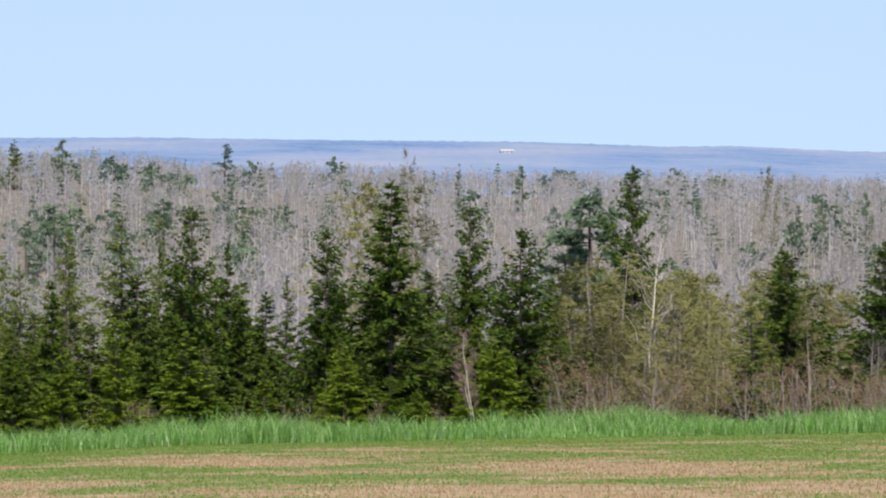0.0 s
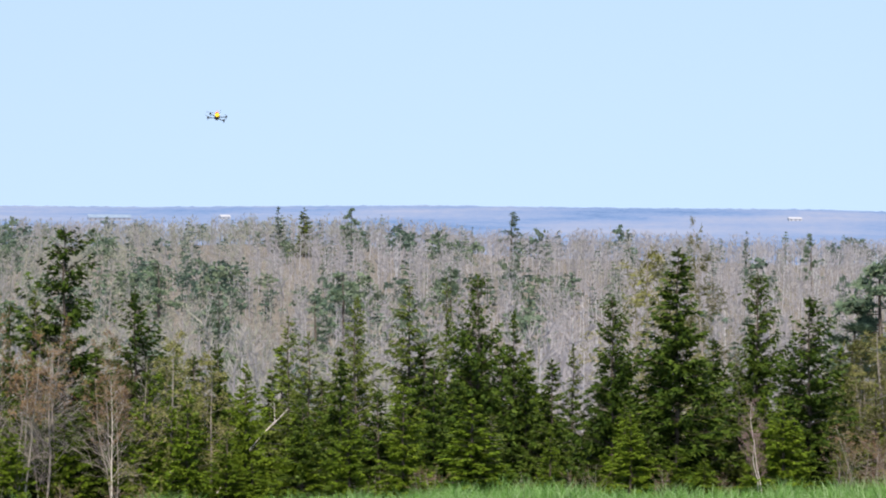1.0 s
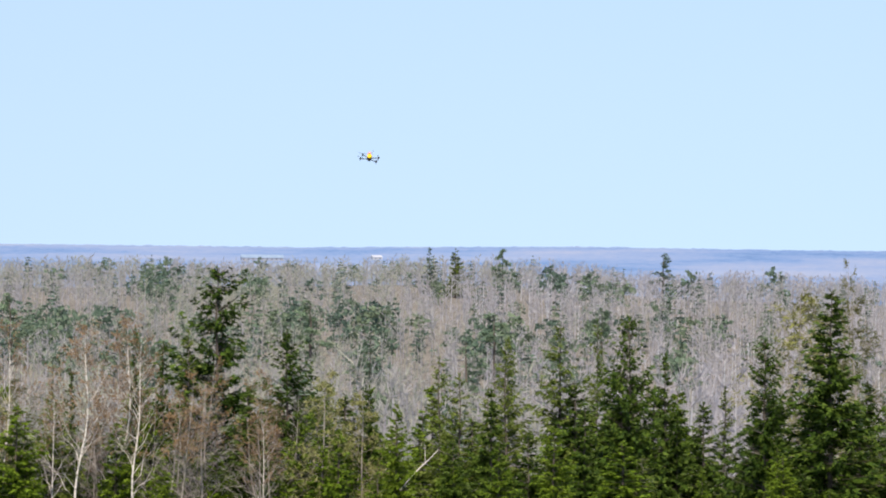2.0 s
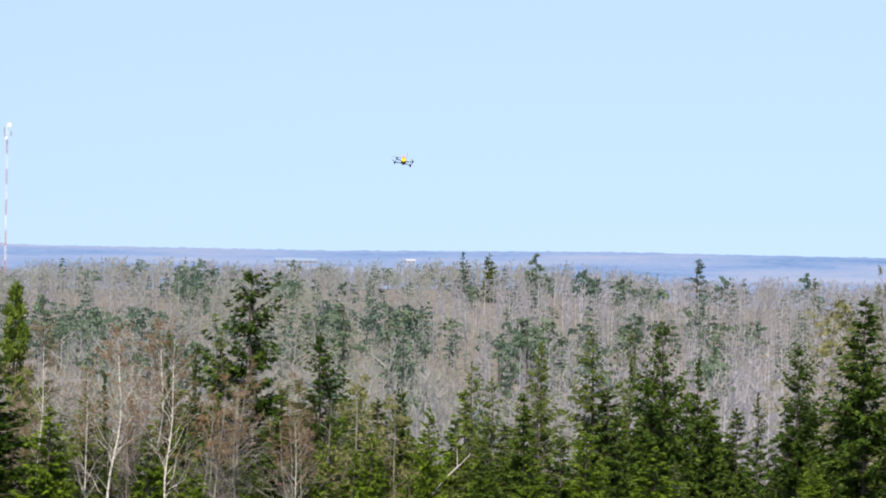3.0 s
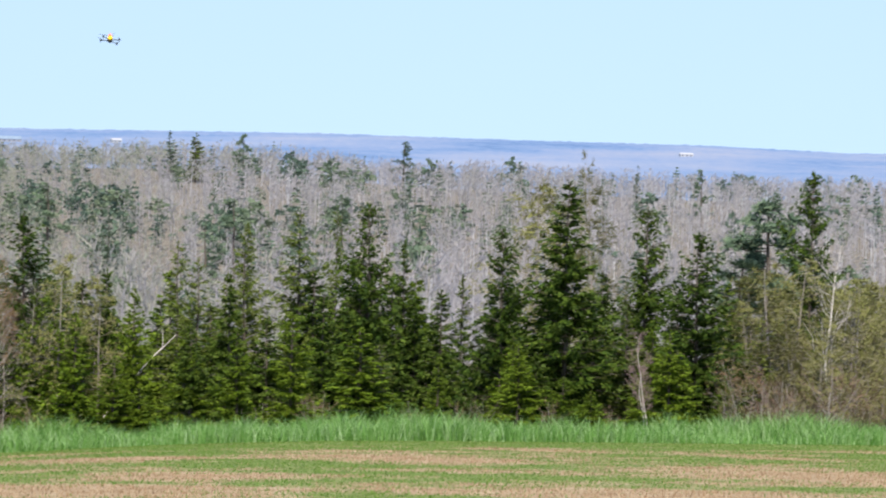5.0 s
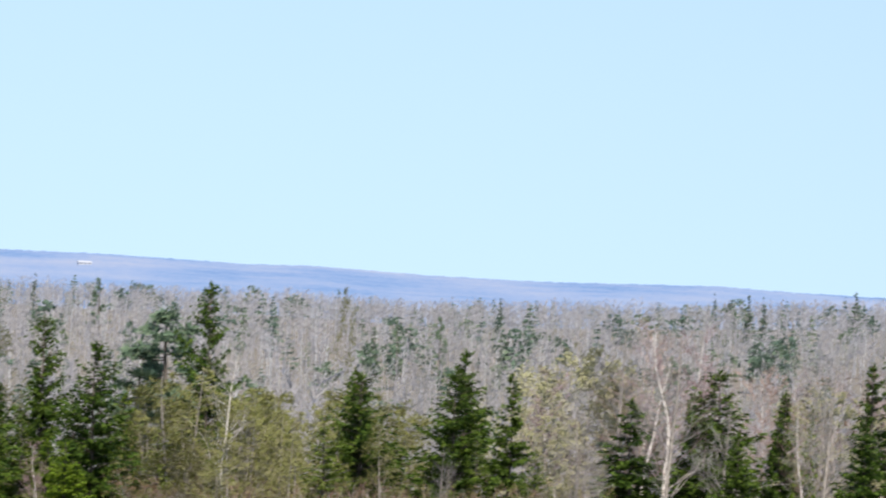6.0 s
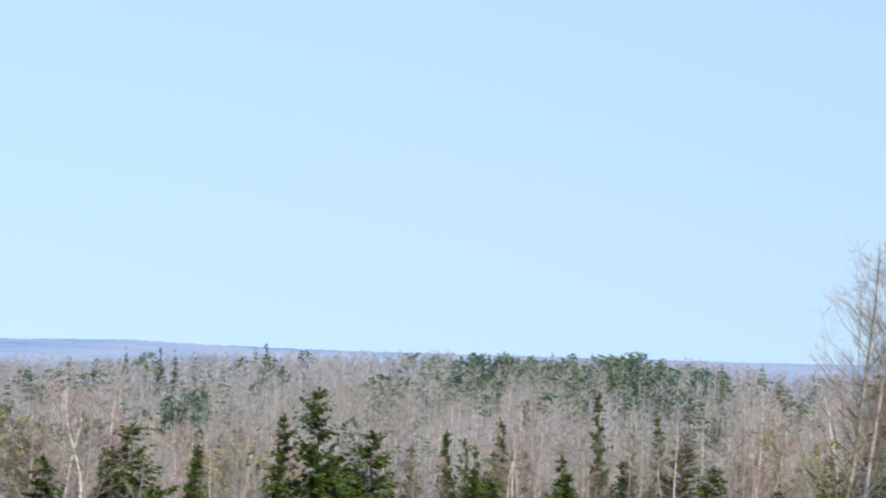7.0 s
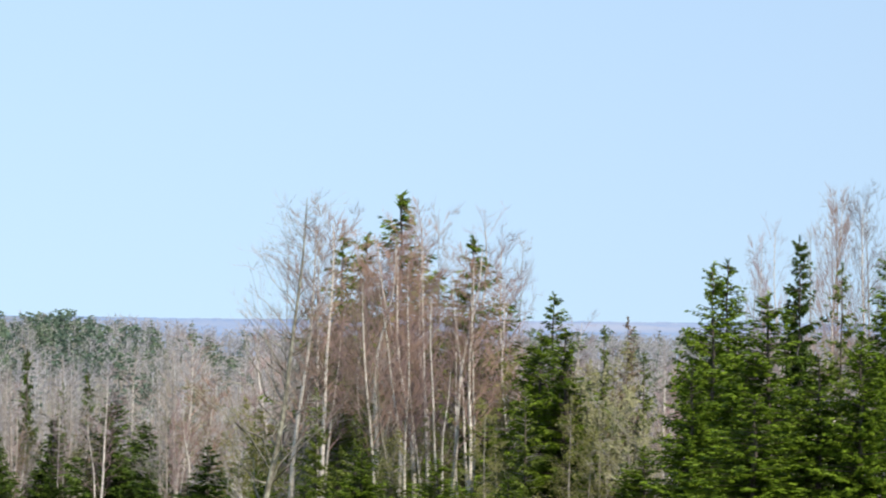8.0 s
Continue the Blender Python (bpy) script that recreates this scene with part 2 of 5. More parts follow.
def field_material():
    """Mown lawn, worn to brown thatch in patches, and leaf litter past the field."""
    m, nt, p = start_material("field_and_litter", 0.9)
    L = nt.links.new
    fine = noise_node(nt, 9.0, 6.0, 0.7)
    at = nt.nodes.new("ShaderNodeAttribute")
    at.attribute_name = "worn"
    add = nt.nodes.new("ShaderNodeMath")
    add.operation = "MULTIPLY_ADD"
    add.inputs[1].default_value = 1.1
    L(fine.outputs["Fac"], add.inputs[0])
    L(at.outputs["Fac"], add.inputs[2])
    worn = ramp_node(nt, [(0.50, (0, 0, 0)), (0.90, (0.92, 0.92, 0.92))])
    L(add.outputs[0], worn.inputs[0])
    grass = ramp_node(nt, [(0.3, (0.066, 0.133, 0.022)), (0.7, (0.149, 0.228, 0.054))])
    soil = ramp_node(nt, [(0.28, (0.176, 0.100, 0.056)), (0.42, (0.285, 0.185, 0.108)), (0.56, (0.370, 0.285, 0.184)), (0.72, (0.494, 0.425, 0.308))])
    broad = noise_node(nt, 1.1, 4.0, 0.65)
    L(fine.outputs["Fac"], grass.inputs[0])
    blend = nt.nodes.new("ShaderNodeMix")
    blend.inputs[0].default_value = 0.5
    L(fine.outputs["Fac"], blend.inputs[2])
    L(broad.outputs["Fac"], blend.inputs[3])
    L(blend.outputs[0], soil.inputs[0])
    mix = nt.nodes.new("ShaderNodeMix")
    mix.data_type = "RGBA"
    L(worn.outputs[0], mix.inputs[0])
    L(grass.outputs[0], mix.inputs[6])
    L(soil.outputs[0], mix.inputs[7])
    L(mix.outputs[2], p.inputs["Base Color"])
    b = nt.nodes.new("ShaderNodeBump")
    b.inputs["Strength"].default_value, b.inputs["Distance"].default_value = 0.6, 0.05
    L(fine.outputs["Fac"], b.inputs["Height"])
    L(b.outputs[0], p.inputs["Normal"])
    return m


M_LITTER = rough_material("forest_litter", [(0.3, (0.088, 0.080, 0.064)), (0.5, (0.160, 0.148, 0.120)), (0.7, (0.248, 0.228, 0.192))], 0.6, 0.95, 0.4)
M_FIELD = field_material()

azs = np.concatenate([np.arange(-180, -30, 3.0), np.arange(-30, -21, 1.0), np.arange(-21, 13, 0.5), np.arange(13, 55, 1.0), np.arange(55, 180, 3.0), [180.0]])
ds = np.concatenate([[0.6, 2, 5, 10], np.arange(14, 32, 2.0), np.arange(32, 74, 0.8), np.arange(74, 100, 2.0), np.arange(100, 300, 8.0), np.geomspace(300, 4900, 60)])
gx, gy, gf = polar_sheet(azs, ds)
gf.append([i * len(ds) for i in range(len(azs) - 1)][::-1])
gz = ground_z(gx, gy)
gd, gaz = np.hypot(gx, gy), np.degrees(np.arctan2(gx, gy))
ground = mesh_object("ground", np.stack([gx, gy, gz], 1), gf, [M_FIELD, M_LITTER],
                     index=[1 if gd[f[0]] > field_edge(gaz[f[0]]) + 14 else 0 for f in gf], smooth=True)
wear = ground.data.attributes.new("worn", "FLOAT", "POINT")
wear.data.foreach_set("value", np.array([worn_at(x, y) if 31 < q < 72 and abs(a) < 22 else 0.0 for x, y, q, a in zip(gx, gy, gd, gaz)], dtype=np.float32))
tagged(ground, "sloping mown field with worn brown patches running down into woodland", "ground", kind="structure")


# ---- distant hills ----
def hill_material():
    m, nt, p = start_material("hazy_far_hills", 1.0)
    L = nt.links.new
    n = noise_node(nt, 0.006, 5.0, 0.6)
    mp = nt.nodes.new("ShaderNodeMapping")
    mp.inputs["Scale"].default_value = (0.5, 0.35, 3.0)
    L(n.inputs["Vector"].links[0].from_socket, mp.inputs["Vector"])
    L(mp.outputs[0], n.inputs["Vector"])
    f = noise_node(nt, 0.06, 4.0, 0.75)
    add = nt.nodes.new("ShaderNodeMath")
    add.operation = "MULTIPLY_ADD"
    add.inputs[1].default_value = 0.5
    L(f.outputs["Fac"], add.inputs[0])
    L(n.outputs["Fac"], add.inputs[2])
    # Air haze painted as blue tones; a weak emission of them brightens the slopes.
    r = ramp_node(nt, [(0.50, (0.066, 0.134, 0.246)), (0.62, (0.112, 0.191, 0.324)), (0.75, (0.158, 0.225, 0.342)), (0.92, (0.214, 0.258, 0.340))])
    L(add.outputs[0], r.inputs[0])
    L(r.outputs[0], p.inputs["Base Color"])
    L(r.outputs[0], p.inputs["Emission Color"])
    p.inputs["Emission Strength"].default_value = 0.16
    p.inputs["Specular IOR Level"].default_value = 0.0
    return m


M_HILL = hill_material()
FAR_AZ = (-60, -21, -19.5, -13, -7, -2, 2, 5, 6.6, 9, 11.7, 15.5, 17.2, 20.5, 29, 39, 70)
FAR_EL = (0.15, 0.22, 0.18, 0.16, 0.23, 0.19, 0.18, 0.09, 0.11, 0.01, -0.03, 0.04, -0.03, -0.09, -0.11, -0.06, 0.0)


def hill_z(x, y):
    """Level of the far slopes."""
    d, az = math.hypot(x, y), math.degrees(math.atan2(x, y))
    top = EYE.z + 4200 * math.tan(radians(float(np.interp(az, FAR_AZ, FAR_EL))))
    q = min(1.0, max(0.0, (d - 1900) / 2300))
    return -48 + (top + 48) * q ** 1.3 - max(0.0, d - 4200) * 0.05 + noise.noise(Vector((x * 0.0022, y * 0.0022, 3.1))) * 7 * math.sin(math.pi * q)


haz = np.arange(-30, 54, 0.1)
hds = np.concatenate([np.linspace(1900, 4000, 26), np.linspace(4040, 4300, 12), [4500, 4800]])
hx, hy, hf = polar_sheet(haz, hds)
fine = np.random.RandomState(4).rand(len(hx))
hz = np.array([hill_z(x, y) for x, y in zip(hx, hy)]) + fine ** 3 * 1.6
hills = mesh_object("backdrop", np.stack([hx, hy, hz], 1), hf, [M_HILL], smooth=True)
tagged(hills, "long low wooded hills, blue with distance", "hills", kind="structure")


# ---- plants: shape generators ----
class Shape:
    """Collects vertices and faces of one mesh."""

    def __init__(self):
        self.v, self.f = [], []

    def tube(self, pts, radii, sides):
        base = len(self.v)
        for k, (p, r) in enumerate(zip(pts, radii)):
            t = (pts[min(k + 1, len(pts) - 1)] - pts[max(k - 1, 0)]).normalized()
            u = t.orthogonal().normalized()
            w = t.cross(u)
            for j in range(sides):
                a = 2 * math.pi * j / sides
                self.v.append(p + r * (math.cos(a) * u + math.sin(a) * w))
        for k in range(len(pts) - 1):
            for j in range(sides):
                a, b = base + k * sides + j, base + k * sides + (j + 1) % sides
                self.f.append((a, b, b + sides, a + sides))

    def leaf(self, p, way, side, length, width):
        """A forked needle spray: two pointed blades from one twig."""
        i = len(self.v)
        w = side * width
        m = p + way * (0.25 * length)
        self.v += [p - w * 0.45, p + w * 0.45, p + way * length + w * 0.35, m - w * 0.1, m + way * (0.12 * length) + w * 0.7, m + way * (0.55 * length) - w * 0.95]
        self.f += [(i, i + 1, i + 2), (i + 3, i + 4, i + 5)]

    def twig(self, a, b, wa, side):
        i = len(self.v)
        self.v += [a - side * wa, a + side * wa, b]
        self.f.append((i, i + 1, i + 2))

    def mesh(self, name, mat, smooth=False):
        me = bpy.data.meshes.new(name)
        me.from_pydata([tuple(v) for v in self.v], [], self.f)
        me.materials.append(mat)
        if smooth:
            me.polygons.foreach_set("use_smooth", np.ones(len(self.f), dtype=bool))
        return me


def rand_dir(rng):
    while True:
        v = Vector((rng.uniform(-1, 1), rng.uniform(-1, 1), rng.uniform(-1, 1)))
        if 0.05 < v.length < 1:
            return v.normalized()


def conifer(seed, levels=30, per=6, droop=0.35, upturn=0.35, inner=0.12, sprays=15, slen=0.42, swid=0.20,
            expo=0.88, base=0.03, gap=0.05, jag=0.3, dead=0.16, H=9.0, W=1.7, whorl=1.0, tip=0.45):
    """Trunk, needle sprays and bare inner wood of one conifer, 9 m by 3.4 m before scaling."""
    rng = random.Random(seed)
    trunk, crown, wood = Shape(), Shape(), Shape()
    bend = [Vector((rng.uniform(-0.05, 0.05), rng.uniform(-0.05, 0.05), H * k / 6)) for k in range(7)]
    bend[0] = Vector((0, 0, -0.3))
    trunk.tube(bend, [0.085 * (1 - k / 6.3) + 0.006 for k in range(7)], 7)
    bulge = [1 + jag * rng.uniform(-1, 1) for _ in range(9)]
    for i in range(levels):
        u = (i + rng.random()) / levels
        z = H * (base + (0.985 - base) * u)
        prof = (1 - u) ** expo * min(1.0, 0.7 + 3 * u)
        for b in range(per):
            if rng.random() < gap:
                continue
            u = min(0.995, (i + rng.random() * whorl) / levels)
            z = H * (base + (0.985 - base) * u)
            prof = (1 - u) ** expo * min(1.0, 0.7 + 3 * u)
            a = rng.uniform(0, 2 * math.pi)
            k = (a / (2 * math.pi) * 3 + u * 5) % 9
            if u > 0.62 and rng.random() < 0.3:
                continue
            L = W * prof * (0.72 + 0.45 * rng.random()) * bulge[int(k)] + 0.05 + tip * max(0.0, u - 0.55) * rng.random()
            out = Vector((math.cos(a), math.sin(a), 0))
            side = Vector((-math.sin(a), math.cos(a), 0))
            dr = droop * (1 - 1.9 * u) + rng.uniform(-0.18, 0.18)
            root = Vector((0, 0, z))

            def at(t):
                return root + out * (L * t) + Vector((0, 0, L * (-dr * t + upturn * t * t)))

            bare = dead * max(0, 0.6 - u) * 3 > rng.random()
            wood.twig(at(0), at(0.95), 0.02, side)
            wood.twig(at(0), at(0.95), 0.02, Vector((0, 0, 1)))
            if bare:
                for _ in range(7):
                    t = rng.uniform(0.3, 1)
                    p = at(t)
                    wood.twig(p, p + (out * 0.5 + side * rng.uniform(-1, 1) + Vector((0, 0, rng.uniform(-0.5, 0.3)))) * 0.4, 0.008, Vector((0, 0, 1)))
                continue
            for _ in range(5):
                p = at(rng.uniform(0.02, 0.55))
                way = (out + side * rng.uniform(-0.9, 0.9) + Vector((0, 0, rng.uniform(-0.9, 0.0)))).normalized()
                crown.leaf(p, way, way.cross(rand_dir(rng)).normalized(), slen * 1.25 * (0.35 + 0.65 * (1 - u)), swid * 1.5 * (0.35 + 0.65 * (1 - u)))
            n = max(3, int(sprays * (0.45 + 0.55 * L / W) * (1.0 if u < 0.75 else 0.6)))
            for j in range(n):
                t = inner + (1 - inner) * (j + rng.random()) / n
                p = at(t) + Vector((0, 0, rng.uniform(-0.20, 0.09) * (0.3 + 0.7 * (1 - u))))
                sgn = -1 if j % 2 else 1
                fan = rng.uniform(0.35, 1.25) * sgn * (1.05 - 0.6 * t)
                way = (out * math.cos(fan) + side * math.sin(fan) + Vector((0, 0, rng.uniform(-0.75, 0.35)))).normalized()
                flat = way.cross(rand_dir(rng) + Vector((0, 0, 0.5))).normalized()
                ln = slen * rng.uniform(0.6, 1.25) * (0.40 + 0.70 * (1 - u) ** 0.7)
                sw = swid * (0.5 + 0.55 * (1 - u) ** 0.7)
                crown.leaf(p, way, flat, ln, sw * rng.uniform(0.7, 1.4))
                if rng.random() < 0.25:
                    continue
                w2 = (way + Vector((rng.uniform(-0.5, 0.5), rng.uniform(-0.5, 0.5), rng.uniform(-0.6, 0.1)))).normalized()
                crown.leaf(p + way * 0.3 * ln + Vector((0, 0, -0.12 * ln)), w2, way.cross(w2).normalized() if way.cross(w2).length > 0.01 else flat, ln * 0.75, sw * rng.uniform(0.6, 1.2))
    for _ in range(10):
        p = Vector((0, 0, H * rng.uniform(0.96, 1.0)))
        way = (rand_dir(rng) * 0.6 + Vector((0, 0, 1))).normalized()
        crown.leaf(p, way, way.orthogonal().normalized(), 0.22, 0.06)
    return trunk, crown, wood


def clump_pine(seed, H=9.0, W=1.9, limbs=84, base=0.13, expo=0.82, clump=0.36, needles=54, lift=0.25):
    """A pine with needle tufts bunched at the branch ends and gaps between the tiers."""
    rng = random.Random(seed)
    trunk, crown, wood = Shape(), Shape(), Shape()
    bend = [Vector((rng.uniform(-0.07, 0.07), rng.uniform(-0.07, 0.07), H * k / 6)) for k in range(7)]
    bend[0] = Vector((0, 0, -0.3))
    trunk.tube(bend, [0.15 * (1 - k / 6.3) + 0.01 for k in range(7)], 7)
    for i in range(limbs):
        u = min(0.99, (i + rng.random()) / limbs)
        tier = round(u * 11) / 11 * 0.4 + u * 0.6
        z = H * (base + (0.97 - base) * tier)
        L = W * (1 - tier) ** expo * rng.uniform(0.45, 1.1) + 0.15
        a = rng.uniform(0, 2 * math.pi)
        out = Vector((math.cos(a), math.sin(a), 0))
        side = Vector((-math.sin(a), math.cos(a), 0))

        def at(t):
            return Vector((0, 0, z)) + out * (L * t) + Vector((0, 0, L * (-0.1 * t + lift * t * t)))

        wood.tube([at(0), at(0.5), at(1)], [0.03, 0.02, 0.008], 3)
        for c in range(3 + int(L * 1.8)):
            t = rng.uniform(0.35, 1.0)
            mid = at(t) + side * rng.uniform(-0.35, 0.35) * L * t + Vector((0, 0, rng.uniform(-0.05, 0.15)))
            wood.twig(at(t * 0.85), mid, 0.008, Vector((0, 0, 1)))
            for _ in range(needles // 3):
                w = (rand_dir(rng) + Vector((0, 0, 0.45)) + out * 0.25).normalized()
                crown.leaf(mid + rand_dir(rng) * clump * 0.3, w, w.orthogonal().normalized(), clump * rng.uniform(0.5, 1.0), clump * 0.22)
    return trunk, crown, wood


def bare_tree(seed, H=9.0, spread=0.42, limbs=26, low=0.25, subs=8, twigs=9, rad=0.10, lean=0.0, upright=0.75, tw=0.0065, stems=1, buds=0,
              bud_from=0.0, splay=1.5, bud_size=(0.13, 0.06), pale_limbs=True, curve=1.0, limb_r=0.42, kink=0.05, fine=1.0, ease=0.6):
    """Stem and limbs, twigs, and (if any) buds of a leafless tree."""
    rng = random.Random(seed)
    trunk, crown, leaf = Shape(), Shape(), Shape()
    for st in range(stems):
        lx, ly = lean + rng.uniform(-0.06, 0.06) * (1 + splay * (stems > 1)), rng.uniform(-0.06, 0.06) * (1 + splay * (stems > 1))
        hh = H * (1 if st == 0 else rng.uniform(0.7, 0.95))
        x0 = Vector((rng.uniform(-0.3, 0.3), rng.uniform(-0.3, 0.3), 0)) * (stems > 1)
        wx, wy = rng.uniform(-0.12, 0.12) * curve, rng.uniform(-0.12, 0.12) * curve
        ph = rng.uniform(0, 6)

        def stem(t):
            return x0 + Vector((lx * hh * t + wx * (math.sin(5 * t + ph) - math.sin(ph)) + 0.3 * wx * math.sin(13 * t), ly * hh * t + wy * math.sin(4 * t + 1), hh * t - 0.3 * (t == 0)))

        r0 = rad * (1 if st == 0 else 0.75)
        trunk.tube([stem(k / 13) for k in range(14)], [r0 * (1 - k / 13.6) ** 0.9 + 0.005 for k in range(14)], 6)
        for i in range(limbs // stems + 1):
            t = low + (0.97 - low) * (i + rng.random()) / (limbs // stems + 1)
            a = rng.uniform(0, 2 * math.pi)
            L = hh * spread * ((1 - t) ** ease * (0.5 + 0.6 * rng.random()) + 0.06)
            out = Vector((math.cos(a), math.sin(a), 0))
            up = upright * rng.uniform(0.6, 1.3)
            root = stem(t)
            bow = [Vector((0, 0, 0))] + [rand_dir(rng) * kink * L for _ in range(4)]

            def at(q):
                k = min(3, int(q * 4))
                return root + out * (L * q) + Vector((0, 0, L * (up * q + 0.25 * q * q))) + bow[k].lerp(bow[k + 1], q * 4 - k)

            rl = r0 * (1 - t) * limb_r + 0.006
            (trunk if pale_limbs else crown).tube([at(k / 4) for k in range(5)], [rl, rl * 0.8, rl * 0.55, rl * 0.35, 0.003], 3)
            for _ in range(subs):
                q = rng.uniform(0.2, 1.0)
                p = at(q)
                w = (out * rng.uniform(0.2, 1) + rand_dir(rng) * 0.8 + Vector((0, 0, min(up, 0.75)))).normalized()
                l2 = L * rng.uniform(0.25, 0.5) * (1.2 - 0.6 * q) + 0.15
                e = p + w * l2
                crown.twig(p, e, tw * 1.7, w.orthogonal().normalized())
                for _ in range(twigs):
                    s0 = p.lerp(e, rng.uniform(0.2, 1))
                    w2 = (w * (0.6 if upright > 1.3 else 1.0) + rand_dir(rng) * (0.45 if upright > 1.3 else 0.65) + Vector((0, 0, 0.3 * min(1.0, upright * 2) * (2.4 if upright > 1.3 else 1.0)))).normalized()
                    e2 = s0 + w2 * l2 * rng.uniform(0.25, 0.6) * fine
                    crown.twig(s0, e2, tw, w2.orthogonal().normalized())
                    if buds and s0.z > bud_from * H:
                        for _ in range(buds):
                            pb = s0.lerp(e2, rng.random())
                            d = rand_dir(rng)
                            leaf.leaf(pb, d, d.orthogonal().normalized(), *bud_size)
    return trunk, crown, leaf


KINDS = {}


def add_kind(key, name, label, category, size, parts):
    """size: height and half width as built; parts: (name, mesh, label) of each variant."""
    KINDS[key] = dict(name=name, label=label, category=category, size=size, variants=parts, n=0)


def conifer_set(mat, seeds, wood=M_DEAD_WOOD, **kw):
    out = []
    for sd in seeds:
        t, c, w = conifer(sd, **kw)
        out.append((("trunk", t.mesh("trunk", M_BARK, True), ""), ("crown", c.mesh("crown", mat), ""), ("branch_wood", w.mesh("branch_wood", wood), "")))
    return out


def pine_set(mat, seeds, **kw):
    out = []
    for sd in seeds:
        t, c, w = clump_pine(sd, **kw)
        out.append((("trunk", t.mesh("trunk", M_BARK, True), ""), ("crown", c.mesh("crown", mat), ""), ("branch_wood", w.mesh("branch_wood", M_BARK), "")))
    return out


def bare_set(bark, twig, bud, seeds, **kw):
    out = []
    for sd in seeds:
        t, c, l = bare_tree(sd, **kw)
        row = [("trunk", t.mesh("trunk", bark, True), ""), ("crown", c.mesh("crown", twig), "")]
        if bud and l.f:
            row.append(("bud_haze", l.mesh("bud_haze", bud), ""))
        out.append(tuple(row))
    return out


add_kind("spruce", "spruce_tree", "dark green spruce with drooping boughs among other trees", "tree", (9.0, 1.7), conifer_set(M_SPRUCE, (11, 12, 13, 14), levels=30, per=8, sprays=17, slen=0.34, swid=0.15, jag=0.25))
add_kind("fir", "fir_tree", "young bright green fir, branched to the ground", "tree", (9.0, 1.7), conifer_set(M_FIR, (21, 22, 23), dead=0.0, slen=0.33, swid=0.14, levels=28, per=7, sprays=16, base=0.02, gap=0.06))
add_kind("open_spruce", "spruce_tree", "thin pale olive spruce with lichened twigs", "tree", (9.0, 1.7), conifer_set(M_OPEN, (31, 32, 33), wood=M_TWIG_PALE, gap=0.20, sprays=18, slen=0.33, swid=0.105, jag=0.45, dead=0.3, levels=28))
add_kind("sparse_fir", "fir_tree", "sparse green fir with bare gaps between boughs", "tree", (9.0, 1.7), conifer_set(M_FIR, (35, 36), wood=M_TWIG, gap=0.08, per=7, sprays=24, swid=0.085, slen=0.27, levels=32, tip=0.12, expo=0.75, jag=0.45, dead=0.2, whorl=1.2))
add_kind("narrow_spruce", "spruce_tree", "narrow dark spruce with a pointed top", "tree", (9.0, 1.7), conifer_set(M_SPRUCE, (41, 42), expo=1.05, levels=28, per=7, sprays=15, slen=0.34, swid=0.15))
add_kind("brown_spruce", "spruce_tree", "spruce browning with dead needles and bare twigs", "tree", (9.0, 1.7), conifer_set(M_BROWN, (51, 52), wood=M_TWIG_RED, gap=0.2, sprays=15, swid=0.10, slen=0.34, expo=0.65))
add_kind("larch", "larch_tree", "olive-brown larch just budding, fine spreading boughs", "tree", (9.0, 2.1),
         bare_set(M_GREY_BARK, M_TWIG_LARCH, M_LARCH, (61, 62, 63), limbs=34, low=0.06, spread=0.29, upright=0.16, subs=9, twigs=5, buds=1, rad=0.06, bud_size=(0.19, 0.05), tw=0.006, limb_r=0.25, kink=0.08, ease=0.75, fine=1.3))
add_kind("pine", "pine_tree", "open-crowned pine with clumped dark needles", "tree", (9.0, 1.9), pine_set(M_PINE, (71, 72, 73)))
add_kind("white_pine", "pine_tree", "white pine with soft blue-green needle clumps", "tree", (9.0, 1.9), pine_set(M_WPINE, (81, 82), limbs=60, expo=0.5, lift=0.15))
BIRCH = dict(limbs=44, low=0.30, spread=0.17, upright=1.5, subs=9, twigs=12, tw=0.0026, pale_limbs=False, limb_r=0.24, curve=1.7, fine=1.5, kink=0.07, ease=0.45)
add_kind("birch", "birch_tree", "leafless white birch with fine brown twigs", "tree", (9.0, 1.6),
         bare_set(M_BIRCH, M_TWIG_MAUVE, None, (93, 94), stems=2, splay=0.9, lean=-0.02, rad=0.062, **BIRCH)
         + bare_set(M_BIRCH, M_TWIG_RED, None, (91, 92), lean=0.02, rad=0.066, **BIRCH))
add_kind("red_birch", "birch_tree", "white birch with crooked pale limbs and reddish opening buds", "tree", (9.0, 1.6),
         bare_set(M_BIRCH, M_TWIG, M_RED, (96, 97, 98), limbs=30, low=0.28, spread=0.22, upright=1.2, subs=7, twigs=7, tw=0.0035, limb_r=0.36, curve=2.6, kink=0.10, rad=0.056, buds=1, bud_from=0.55, bud_size=(0.09, 0.045), fine=1.3, lean=0.03))
add_kind("white_birch", "birch_tree", "bare white birch with forked pale limbs", "tree", (9.0, 1.6),
         bare_set(M_BIRCH, M_TWIG_PALE, None, (99, 100), limbs=24, low=0.4, spread=0.24, upright=1.1, subs=5, twigs=5, tw=0.003, limb_r=0.5, curve=3.0, kink=0.12, rad=0.055, lean=0.05))
add_kind("grey_tree", "aspen_tree", "bare grey tree with a haze of pale twigs", "tree", (9.0, 2.0), bare_set(M_GREY_BARK, M_TWIG_PALE, None, (101, 102, 103), limbs=34, low=0.2, spread=0.27, rad=0.08, tw=0.0034, limb_r=0.28, curve=1.6, kink=0.09, fine=1.3))
